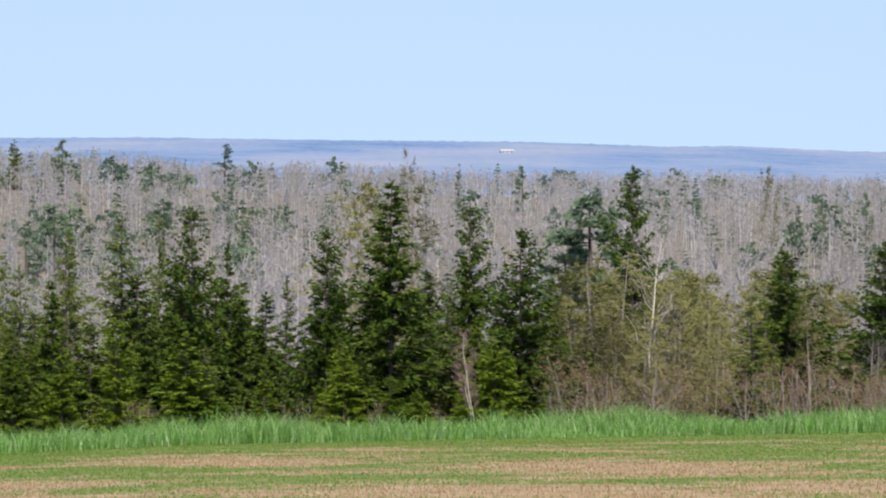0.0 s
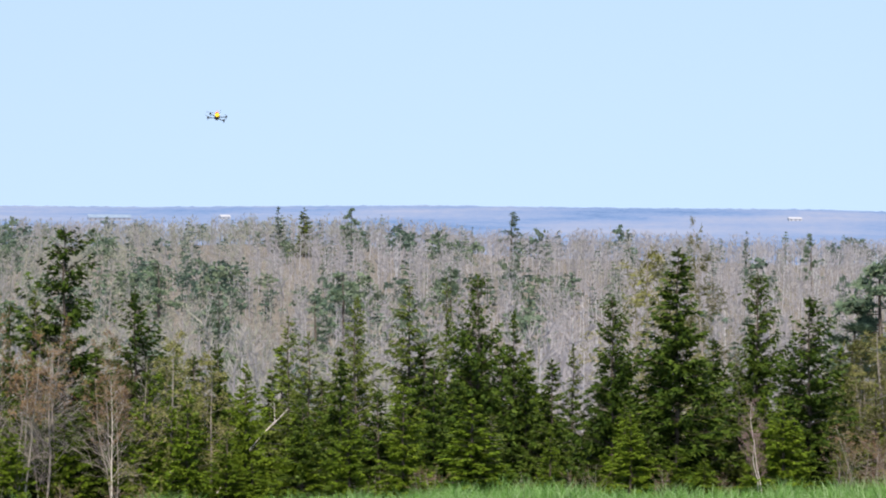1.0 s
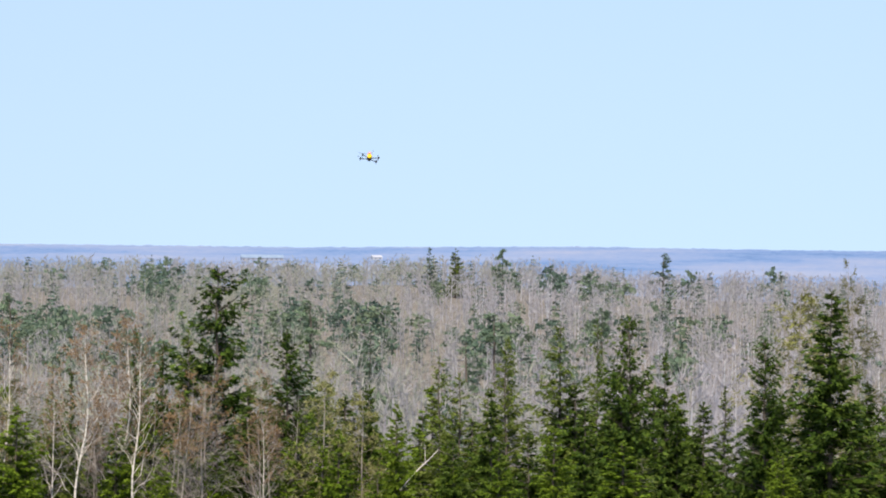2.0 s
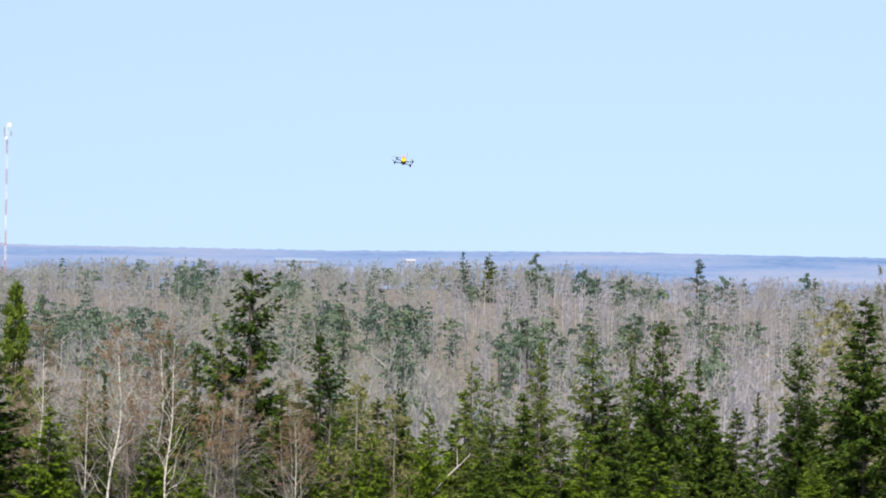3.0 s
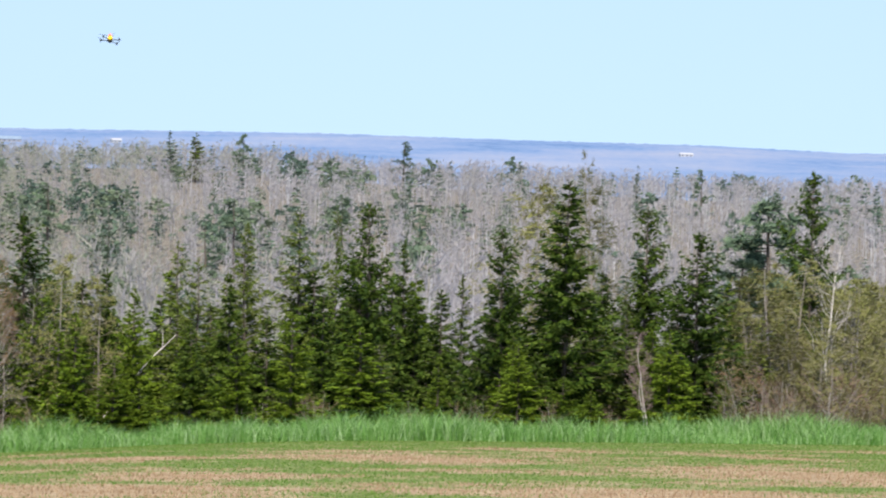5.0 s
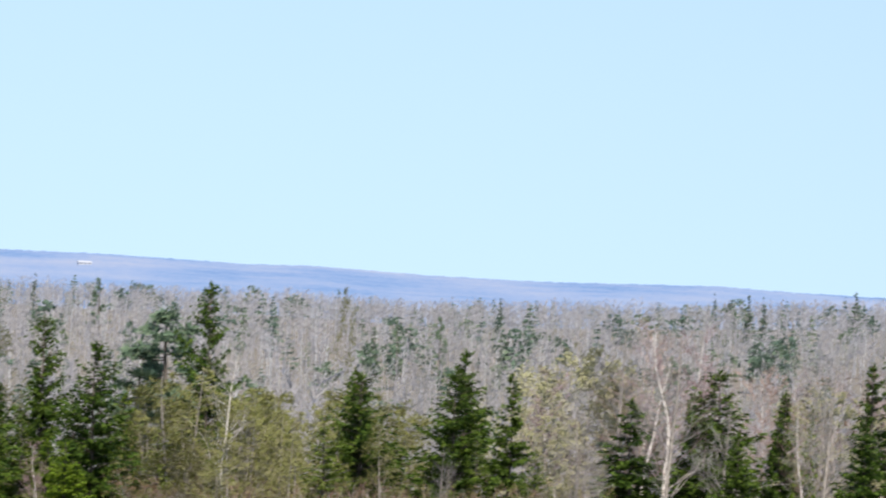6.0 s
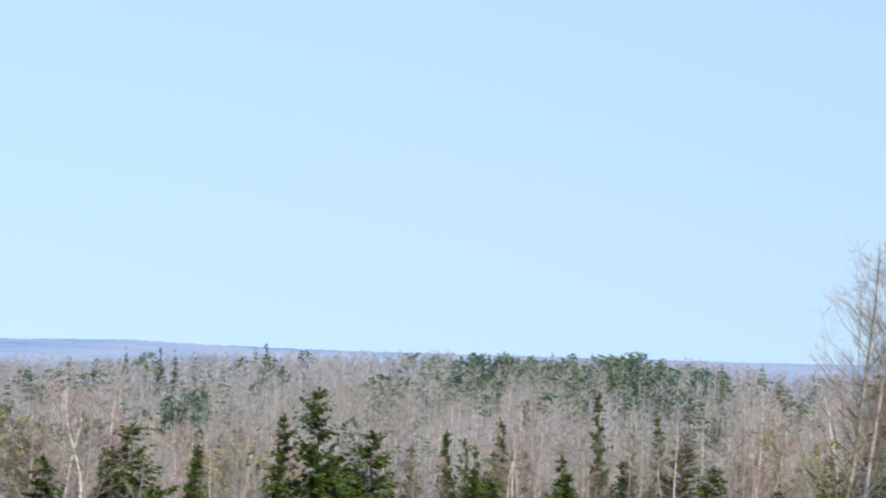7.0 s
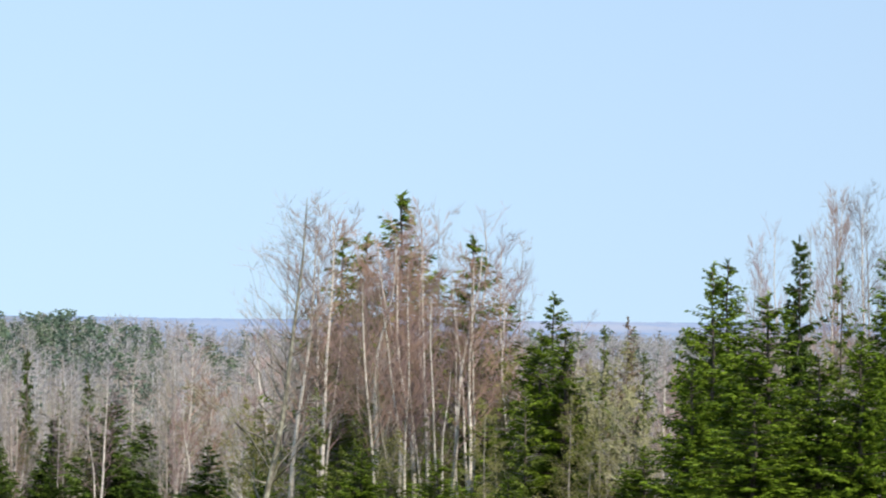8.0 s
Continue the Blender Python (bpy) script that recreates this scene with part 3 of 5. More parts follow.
add_kind("wide_grey_tree", "aspen_tree", "tall grey lichened tree with crooked limbs to the base", "tree", (9.0, 2.2), bare_set(M_LICHEN_BARK, M_TWIG_PALE, None, (105, 106), limbs=38, low=0.08, spread=0.32, upright=0.75, rad=0.10, subs=7, twigs=7, tw=0.0035, kink=0.13, curve=2.2, limb_r=0.36, lean=0.095, fine=1.2))
add_kind("maple", "maple_tree", "maple just in bud, many grey stems", "tree", (9.0, 2.2), bare_set(M_GREY_BARK, M_TWIG, M_RED, (111, 112, 113), limbs=40, low=0.2, stems=3, spread=0.28, buds=1, bud_from=0.55, bud_size=(0.10, 0.045), rad=0.05, tw=0.0045, limb_r=0.3, kink=0.09, curve=1.5, fine=1.3))
add_kind("aspen", "aspen_tree", "slender aspen hung with yellow-green catkins", "tree", (9.0, 2.0), bare_set(M_GREY_BARK, M_TWIG_PALE, M_YELLOW, (121, 122), limbs=30, low=0.2, stems=2, buds=2, rad=0.05))
add_kind("snag", "dead_tree", "broken dead trunk, bleached grey", "tree", (9.0, 1.0), bare_set(M_GREY_BARK, M_TWIG_PALE, None, (131,), limbs=8, spread=0.1, subs=1, twigs=1, low=0.4))
add_kind("shrub", "shrub", "leafless brown thicket shrub at the field edge", "shrub", (2.4, 1.2), bare_set(M_GREY_BARK, M_TWIG_SHRUB, None, (141, 142), H=2.4, limbs=16, low=0.08, stems=5, spread=0.55, rad=0.011, tw=0.005, subs=5, twigs=5, splay=3.0)
         + bare_set(M_GREY_BARK, M_TWIG_SHRUB, M_LARCH, (143, 144), H=2.4, limbs=14, low=0.08, stems=4, spread=0.6, rad=0.012, tw=0.005, subs=5, twigs=5, splay=4.0, buds=1, bud_size=(0.07, 0.03)))

FAR = dict(levels=16, per=5, sprays=7, slen=0.55, swid=0.30, dead=0.0)
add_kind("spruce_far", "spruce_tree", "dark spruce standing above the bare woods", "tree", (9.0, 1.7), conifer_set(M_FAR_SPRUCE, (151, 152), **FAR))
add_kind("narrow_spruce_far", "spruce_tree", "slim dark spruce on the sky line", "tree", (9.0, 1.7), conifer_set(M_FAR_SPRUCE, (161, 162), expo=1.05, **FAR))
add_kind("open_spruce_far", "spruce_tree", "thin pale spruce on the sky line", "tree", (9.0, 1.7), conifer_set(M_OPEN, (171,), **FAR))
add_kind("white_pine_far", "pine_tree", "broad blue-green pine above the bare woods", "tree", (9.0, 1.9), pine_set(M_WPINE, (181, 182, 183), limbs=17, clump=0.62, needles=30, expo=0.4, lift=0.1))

add_kind("fir_near", "fir_tree", "bright green fir with dense boughs and a pointed top", "tree", (9.0, 1.7),
         conifer_set(M_FIR, (191, 192), levels=32, per=8, whorl=1.0, jag=0.4, sprays=30, slen=0.21, swid=0.095, dead=0.0, base=0.02, gap=0.05, expo=0.95))
BACK = dict(levels=23, per=6, sprays=11, slen=0.44, swid=0.21, dead=0.0)
add_kind("back_spruce", "spruce_tree", "dark green spruce standing behind other trees", "tree", (9.0, 1.7), conifer_set(M_SPRUCE, (201, 202), **BACK))
add_kind("back_fir", "fir_tree", "green fir standing behind other trees", "tree", (9.0, 1.7), conifer_set(M_FIR, (205, 206), **BACK))
add_kind("dense_spruce", "spruce_tree", "dense dark spruce with a full rounded crown", "tree", (9.0, 1.7),
         conifer_set(M_SPRUCE, (195, 196, 197), levels=32, per=8, sprays=17, slen=0.32, swid=0.14, jag=0.45, expo=0.58, upturn=0.5, whorl=1.6, dead=0.10))

place_rng = random.Random(7)


def plant(key, x, y, height, half, turn=None):
    """Stand a plant of a kind on the ground, at its own height and half width."""
    if key == "fir" and math.hypot(x, y) < 68:
        key = "fir_near"
    k = KINDS[key + "_far"] if math.hypot(x, y) > 200 and key + "_far" in KINDS else KINDS[key]
    parts = k["variants"][k["n"] % len(k["variants"])]
    k["n"] += 1
    H, W = k["size"]
    root = new(k["name"])
    root.empty_display_size = 0.2
    root.location = (x, y, float(ground_z(x, y)))
    root.rotation_euler = (0, 0, place_rng.uniform(0, 6.283) if turn is None else turn)
    wide = half / W * (1.4 if k["size"][1] == 1.7 else 1.2 if k["category"] == "tree" else 1.0)
    root.scale = (wide, wide, height / H)
    tagged(root, k["label"], k["category"], group=k["name"] + ("s along the field edge" if math.hypot(x, y) < 150 else "s in the far woods"))
    for name, me, label in parts:
        ob = new(name, me)
        ob.parent = root
        if name != "trunk":
            ob["kind"] = "stuff"
    return root


def stand(key, az, el, dist, half, turn=None):
    """A plant whose top is at a bearing and height angle, at a distance."""
    p = toward(az, el, dist)
    plant(key, p.x, p.y, max(1.0, p.z - float(ground_z(p.x, p.y))), half, turn)


# ---- the trees along the field ----
stand("aspen", 12.62, -1.82, 105, 2.1)
stand("aspen", 11.76, -2.35, 100, 1.3)
stand("aspen", 12.37, -1.61, 112, 1.7)
stand("aspen", 11.51, -2.14, 108, 1.4)
stand("aspen", 13.04, -2.34, 104, 1.3)
stand("aspen", 38.69, -1.20, 58, 0.6)
stand("aspen", 39.58, -1.56, 56, 0.5)
stand("aspen", 13.50, -1.92, 104, 1.4)
stand("white_birch", 4.70, -1.85, 86, 1.1)
stand("birch", 0.72, -4.10, 84, 0.6)
stand("white_birch", 4.45, -3.60, 87, 0.8)
stand("red_birch", -17.95, -1.66, 83.6, 1.2, radians(18))
stand("red_birch", -19.39, -1.55, 84, 0.8)
stand("red_birch", -13.70, -3.67, 84, 0.7)
stand("birch", 29.38, -1.85, 80, 0.4)
stand("birch", 31.92, 1.99, 66, 1.4)
stand("birch", 32.71, 2.06, 64, 1.4)
stand("birch", 32.57, 1.75, 67, 1.2)
stand("birch", 34.05, 1.70, 64, 1.5)
stand("birch", 34.55, 1.65, 66, 1.5)
stand("birch", 34.92, 2.10, 67, 1.4)
stand("birch", 35.37, 2.16, 69, 1.5)
stand("birch", 35.53, 1.54, 63, 1.4)
stand("birch", 33.96, 1.61, 67, 1.8)
stand("birch", 35.95, 1.16, 62, 1.1)
stand("birch", 36.41, 1.67, 68, 1.4)
stand("birch", 37.80, -0.08, 60, 0.9)
stand("birch", 33.35, 1.38, 68, 1.1)
stand("birch", 34.31, 1.14, 63, 0.9)
stand("birch", 34.81, 1.53, 65, 1.0)
stand("birch", 35.79, 1.03, 64, 0.9)
stand("birch", 33.68, 0.75, 62, 0.9)
stand("birch", 36.71, 0.79, 66, 1.0)
stand("birch", 35.26, 0.52, 60, 0.8)
stand("birch", 24.64, -1.44, 90, 0.6)
stand("birch", 25.72, -1.80, 88, 0.5)
stand("birch", 22.47, -2.48, 86, 0.5)
stand("birch", 26.73, -1.90, 86, 0.5)
stand("birch", 29.41, -2.07, 62, 0.6)
stand("birch", 43.89, 2.73, 68, 0.9)
stand("birch", 44.57, 2.61, 68, 0.9)
stand("birch", 42.97, 2.00, 68, 0.8)
stand("birch", 42.04, 1.61, 68, 0.7)
stand("brown_spruce", 18.98, -1.63, 106, 0.9)
stand("brown_spruce", 21.84, -2.18, 90, 0.8)
stand("brown_spruce", 39.33, 0.01, 66, 0.6)
stand("fir", -7.28, -3.80, 84.5, 0.9)
stand("fir", -8.49, -4.23, 83.5, 0.8)
stand("fir", -5.72, -4.12, 84, 1.3)
stand("fir", -9.45, -4.73, 84, 1.0)
stand("fir", -2.19, -4.37, 84.5, 0.8)
stand("fir", -0.54, -5.37, 83.5, 0.6)
stand("fir", -1.17, -5.06, 83.5, 0.7)
stand("fir", -19.01, -3.79, 84, 0.8)
stand("fir", -12.08, -3.92, 83.5, 0.9)
stand("fir", -10.80, -3.27, 85, 0.7)
stand("fir", -9.65, -4.10, 84, 0.7)
stand("fir", 17.10, -2.24, 98, 0.95)
stand("fir", 17.69, -2.78, 94, 0.6)
stand("fir", 41.20, 1.25, 57, 1.0)
stand("fir", 41.52, 1.33, 58, 1.2)
stand("fir", 42.43, 0.61, 53, 1.4)
stand("fir", 45.07, 1.64, 54, 1.0)
stand("fir", 35.12, -3.20, 50, 0.8)
stand("fir", 32.17, -3.67, 50, 0.7)
stand("fir", 36.70, -3.49, 50, 0.6)
stand("fir", 33.42, -3.03, 58, 0.8)
stand("fir", 39.72, -2.81, 54, 0.7)
stand("fir", 37.17, -0.59, 62, 0.8)
stand("fir", 37.93, -0.71, 60, 0.7)
stand("fir", 40.76, -0.92, 52, 0.9)
stand("fir", 43.56, -0.75, 51, 1.1)
stand("fir", 44.48, -0.23, 50, 1.0)
stand("fir", 42.14, -1.65, 49, 1.2)
stand("fir", -11.22, -4.88, 83.4, 0.8)
stand("fir", -10.64, -5.50, 83.4, 0.7)
stand("fir", 36.04, -1.24, 68, 0.7)
stand("fir", -12.86, -4.27, 86, 0.9)
stand("grey_tree", 5.88, -2.54, 96, 0.5)
stand("grey_tree", 9.16, -1.63, 104, 0.9)
stand("grey_tree", 5.26, -3.18, 88, 0.8)
stand("grey_tree", -20.51, 0.43, 100, 0.7)
stand("grey_tree", -18.59, -3.41, 88, 0.7)
stand("grey_tree", -15.22, -2.93, 85, 1.0)
stand("grey_tree", 24.65, -1.09, 98, 1.5)
stand("grey_tree", 25.65, -1.55, 96, 1.1)
stand("grey_tree", 24.64, -1.13, 96, 1.6)
stand("grey_tree", 25.52, -1.30, 94, 0.9)
stand("grey_tree", 26.97, -1.27, 96, 1.1)
stand("grey_tree", 29.17, -0.59, 88, 1.2)
stand("grey_tree", 28.37, -1.62, 92, 0.9)
stand("grey_tree", 31.64, 2.05, 72, 0.6)
stand("grey_tree", 36.83, 1.74, 74, 0.7)
stand("grey_tree", 35.11, 2.29, 76, 0.8)
stand("grey_tree", 44.02, 2.82, 70, 0.9)
stand("grey_tree", 44.70, 2.70, 70, 0.8)
stand("grey_tree", 43.40, 2.13, 70, 0.7)
stand("grey_tree", 42.04, 1.74, 72, 0.7)
stand("grey_tree", 33.36, 1.00, 70, 0.7)
stand("grey_tree", 40.06, -0.30, 72, 0.6)
stand("grey_tree", 29.11, -0.70, 66, 0.7)
stand("grey_tree", -15.12, -2.92, 86, 1.1)
stand("grey_tree", -13.13, -3.14, 85, 0.9)
stand("larch", -1.83, -0.83, 112, 2.7)
stand("larch", -1.25, -0.70, 115, 2.6)
stand("larch", -0.55, -0.72, 114, 2.3)
stand("larch", 3.30, -2.38, 92, 1.4)
stand("larch", 4.81, -2.93, 90, 1.6)
stand("larch", 5.82, -2.67, 93, 1.8)
stand("larch", 6.76, -2.91, 95, 1.3)
stand("larch", 7.41, -0.27, 130, 1.0)
stand("larch", 2.86, -3.20, 91, 1.2)
stand("larch", 6.26, -3.67, 88, 1.6)
stand("larch", 4.00, -3.70, 88, 1.4)
stand("larch", -13.72, -2.66, 87, 1.2)
stand("larch", -0.80, 0.01, 190, 1.3)
stand("larch", 39.12, -0.44, 64, 0.6)
stand("larch", 38.50, -0.95, 60, 0.6)
stand("larch", 36.67, -0.98, 62, 0.6)
stand("larch", 30.63, -1.81, 64, 0.6)
stand("larch", 36.18, -1.74, 57, 0.6)
stand("larch", 38.07, -1.71, 56, 0.6)
stand("larch", 33.90, -1.27, 67, 0.7)
stand("larch", 35.41, -0.99, 68, 0.7)
stand("larch", 34.92, -2.26, 60, 0.5)
stand("red_birch", -17.00, -1.50, 86, 1.2)
stand("red_birch", -16.55, -1.85, 84.5, 1.0)
stand("red_birch", -18.35, -2.60, 85, 0.8)
stand("maple", -15.42, -2.37, 86, 1.1)
stand("maple", -17.39, -2.21, 88, 1.0)
stand("maple", 18.17, -1.99, 104, 1.1)
stand("maple", -15.87, -2.62, 84, 1.6)
stand("maple", -13.69, -2.75, 84.5, 1.3)
stand("maple", 2.75, -4.55, 84, 0.8)
stand("narrow_spruce", -4.80, -2.13, 91, 0.8)
stand("narrow_spruce", -15.99, -1.96, 90, 0.7)
stand("narrow_spruce", -16.62, -1.67, 93, 0.6)
stand("narrow_spruce", -18.04, -2.57, 90, 0.6)
stand("narrow_spruce", -12.30, -2.83, 94, 0.6)
stand("narrow_spruce", 11.04, -2.10, 91, 1.0)
stand("narrow_spruce", 22.62, -1.83, 108, 0.9)
stand("narrow_spruce", 23.04, -1.96, 106, 0.9)
stand("narrow_spruce", 26.00, -0.85, 110, 0.9)
stand("narrow_spruce", 15.03, -2.37, 100, 0.7)
stand("narrow_spruce", 22.65, -1.80, 100, 0.9)
stand("narrow_spruce", 23.85, -1.56, 104, 0.9)
stand("narrow_spruce", 23.28, -2.07, 104, 0.9)
stand("narrow_spruce", 27.35, -1.32, 104, 0.9)
stand("narrow_spruce", -10.09, 0.20, 800, 2.1)
stand("narrow_spruce", 0.34, -0.31, 740, 1.5)
stand("narrow_spruce", 18.55, 0.04, 800, 2.1)
stand("narrow_spruce", 16.54, -0.15, 740, 1.6)
stand("narrow_spruce", 16.21, -0.11, 760, 1.7)
stand("narrow_spruce", 15.45, -0.11, 780, 1.4)
stand("narrow_spruce", 26.01, -0.81, 150, 0.5)
stand("open_spruce", -8.31, -1.86, 95, 1.2)
stand("open_spruce", -7.16, -1.48, 92, 1.4)
stand("open_spruce", -6.32, -1.43, 104, 0.9)
stand("open_spruce", -3.48, -2.88, 94, 0.9)
stand("open_spruce", -8.36, -1.92, 92, 1.0)
stand("dense_spruce", 19.75, -0.95, 100, 1.3)
stand("open_spruce", 21.88, -2.19, 96, 0.8)
stand("open_spruce", 23.82, -1.53, 108, 0.7)
stand("open_spruce", 26.79, -1.59, 104, 0.7)
stand("open_spruce", 38.80, -0.19, 68, 0.6)
stand("open_spruce", 44.03, 1.26, 62, 0.7)
stand("open_spruce", -9.51, 0.16, 780, 3.8)
stand("open_spruce", 39.69, -0.68, 62, 0.5)
stand("open_spruce", 32.39, -1.66, 62, 0.6)
stand("open_spruce", 37.06, -1.60, 58, 0.6)
stand("open_spruce", 32.89, -1.03, 68, 0.7)
stand("open_spruce", 34.65, -1.13, 68, 0.7)
stand("open_spruce", 33.28, -2.15, 62, 0.6)
stand("open_spruce", -16.10, -3.93, 87, 1.2)
stand("open_spruce", -14.11, -4.28, 87, 1.0)
stand("pine", -20.00, -0.67, 95, 1.3)
stand("open_spruce", -9.85, -2.30, 90, 1.0)
stand("dense_spruce", 27.85, -2.03, 84, 1.1)
stand("spruce", 26.60, -2.35, 88, 0.9)
stand("spruce", 25.20, -2.30, 90, 0.8)
stand("snag", -11.85, -2.48, 93, 0.2)
stand("sparse_fir", 32.93, 1.85, 70, 1.4)
stand("sparse_fir", 33.48, 1.76, 72, 1.6)
stand("sparse_fir", 34.23, 2.72, 71, 2.1)
stand("sparse_fir", 35.85, 1.74, 68, 1.6)
stand("sparse_fir", 37.66, 0.55, 62, 1.1)
stand("fir", 37.38, -0.35, 61, 1.3)
stand("fir", 37.95, -0.25, 59.5, 1.4)
stand("open_spruce", -9.40, -2.65, 89, 1.0)
stand("dense_spruce", -5.62, -1.35, 88, 1.1)
stand("spruce", -3.96, -3.24, 89, 1.0)
stand("dense_spruce", -2.61, -1.82, 87, 1.0)
stand("spruce", -1.16, -0.73, 87, 1.65)
stand("spruce", -0.36, -2.69, 93, 1.0)
stand("dense_spruce", 0.60, -1.27, 91, 1.1)
stand("dense_spruce", 1.74, -1.74, 87, 1.25)
stand("dense_spruce", 4.23, -0.40, 96, 1.15)
stand("dense_spruce", 7.68, -2.25, 90, 1.35)
stand("dense_spruce", 9.79, -2.12, 90, 1.3)
stand("dense_spruce", -14.80, -0.31, 92, 1.75)
stand("open_spruce", -15.45, -1.75, 91, 1.1)
stand("dense_spruce", -13.25, -1.70, 89, 1.35)
stand("fir", -12.95, -3.30, 85, 1.0)
stand("fir", -16.25, -3.50, 86, 1.0)
stand("open_spruce", -12.55, -3.20, 86, 1.0)
stand("fir", -19.20, -3.35, 83.5, 1.2)
stand("open_spruce", -18.45, -3.10, 88, 1.1)
stand("spruce", -20.40, -2.18, 84, 1.5)
stand("spruce", -11.41, -2.94, 92, 0.9)
stand("spruce", 7.53, -2.16, 92, 1.1)
stand("spruce", 9.99, -1.63, 93, 1.4)
stand("dense_spruce", 15.64, -1.85, 98, 1.6)
stand("spruce", 15.20, -2.35, 99, 1.0)
stand("spruce", 17.10, -2.30, 97, 0.9)
stand("spruce", 19.00, -1.55, 102, 1.2)
stand("dense_spruce", 20.97, -1.88, 88, 1.35)
stand("spruce", 23.63, -2.90, 80, 0.9)
stand("spruce", 18.89, -2.66, 80, 0.8)
stand("spruce", 43.10, 1.81, 60, 0.8)
stand("spruce", 30.02, -2.94, 62, 0.8)
stand("spruce", 10.70, -0.43, 720, 1.6)
stand("spruce", 7.89, -1.17, 510, 1.6)
stand("spruce", -15.41, -4.42, 88, 1.0)
stand("white_pine", 3.30, -0.99, 105, 2.5)
stand("white_pine", 2.73, -2.32, 100, 2.0)
stand("white_pine", -8.46, 0.18, 780, 3.8)
stand("white_pine", -4.88, 0.09, 840, 4.1)
stand("white_pine", -9.25, -1.81, 370, 3.4)
stand("white_pine", -8.63, -1.25, 430, 3.8)
stand("white_pine", -12.73, -1.03, 470, 4.1)
stand("white_pine", -11.40, -1.80, 370, 2.1)
stand("white_pine", -6.23, -1.18, 460, 2.8)
stand("white_pine", -19.37, -0.92, 500, 3.3)
stand("white_pine", 1.77, -0.36, 690, 2.7)
stand("white_pine", 9.38, -0.88, 550, 1.7)
stand("white_pine", 8.43, -1.04, 520, 1.6)
stand("white_pine", 14.56, -1.57, 420, 2.0)
stand("wide_grey_tree", 31.12, 2.62, 60, 1.5, radians(-31))
stand("wide_grey_tree", 34.14, -0.76, 62, 0.7)

# filler between them
fill = random.Random(19)


def fill_in(n, az0, az1, back0, back1, top0, top1, keys):
    """n plants over a span of bearings, behind the field edge, with tops between two height angles."""
    for i in range(n):
        az = fill.uniform(az0, az1)
        d = float(field_edge(az)) + fill.uniform(back0, back1)
        p = toward(az, 0, d)
        h = EYE.z + d * math.tan(radians(fill.uniform(top0, top1))) - float(ground_z(p.x, p.y))
        if h > 1.2:
            plant(fill.choice(keys), p.x, p.y, h, h * fill.uniform(0.17, 0.25))


fill_in(26, -22, 2.5, 13.5, 18, -5.1, -3.8, ("fir", "spruce", "fir", "open_spruce"))
fill_in(46, -12.5, 2.8, 17, 30, -4.0, -2.8, ("back_spruce", "back_spruce", "open_spruce", "back_fir", "narrow_spruce", "larch"))
fill_in(28, -22, -12, 16, 30, -4.2, -2.7, ("open_spruce", "larch", "fir", "open_spruce", "spruce", "grey_tree"))
fill_in(44, -12.5, 2.4, 19, 30, -4.9, -3.7, ("back_spruce", "back_spruce", "back_fir"))
fill_in(8, -22, -12, 14, 24, -3.6, -2.4, ("grey_tree", "maple", "birch", "larch"))
fill_in(26, 2.5, 13, 14, 30, -4.6, -2.9, ("larch", "larch", "grey_tree", "open_spruce"))
fill_in(14, 2.3, 8.8, 14, 24, -4.2, -2.7, ("larch",))
for i in range(22):
    stand("larch", fill.uniform(2.4, 8.9), fill.uniform(-3.3, -2.2), fill.uniform(88, 100), fill.uniform(1.5, 2.2))
fill_in(16, 14, 33, 22, 42, -3.2, -1.6, ("larch", "narrow_spruce", "fir", "open_spruce", "birch", "aspen"))
fill_in(54, 12, 33, 20, 50, -3.0, -1.0, ("grey_tree", "birch", "grey_tree", "grey_tree"))
fill_in(14, 13, 30, 18, 32, -3.4, -2.4, ("spruce", "back_spruce", "spruce"))
fill_in(12, 12, 33, 24, 40, -3.8, -2.2, ("open_spruce", "open_spruce", "fir"))
fill_in(26, 29, 46, 14, 34, -2.6, 0.0, ("grey_tree", "birch", "birch"))
fill_in(24, 30, 41, 9, 17, -3.3, -2.0, ("larch", "grey_tree", "larch", "open_spruce"))
fill_in(14, 28, 46, 4, 12, -4.6, -3.0, ("fir", "spruce"))
for i in range(95):
    az = fill.uniform(2.5, 13) if i < 70 else fill.uniform(-21, 2.5)
    d = float(field_edge(az)) + fill.uniform(12.5, 18)
    p = toward(az, 0, d)
    h = fill.uniform(1.2, 2.4) if az > 2.5 else fill.uniform(0.9, 1.6)
    plant("shrub", p.x, p.y, h, h * fill.uniform(0.45, 0.7))


def leaning_birch(az0, el0, az1, el1, dist):
    """A snapped birch stem leaning out of the young trees."""
    a, c = toward(az0, el0, dist), toward(az1, el1, dist)
    way = (c - a).normalized()
    t = (a.z - float(ground_z(a.x, a.y))) / way.z
    foot = a - way * (t + 0.2)
    sh = Shape()
    n = 9
    pts = [foot.lerp(c, k / (n - 1)) + Vector((0.05 * math.sin(k * 0.9), 0, 0.10 * math.sin(k * 0.5) + 0.02 * math.sin(k * 2.3))) - foot for k in range(n)]
    sh.tube(pts, [0.026 - 0.0018 * k for k in range(n)], 8)
    for k, s in ((4, 1), (5, -1), (6, 1), (7, -1)):
        e = pts[k] + way * 0.5 + Vector((0.35 * s, 0.1, 0.25))
        sh.tube([pts[k], pts[k].lerp(e, 0.5) + Vector((0, 0, 0.05)), e], [0.014, 0.010, 0.004], 5)
    root = new("dead_tree")
    root.location = foot
    tagged(root, "snapped white birch stem leaning out of young firs", "tree")
    ob = new("trunk", sh.mesh("trunk", M_BIRCH, True))
    ob.parent = root


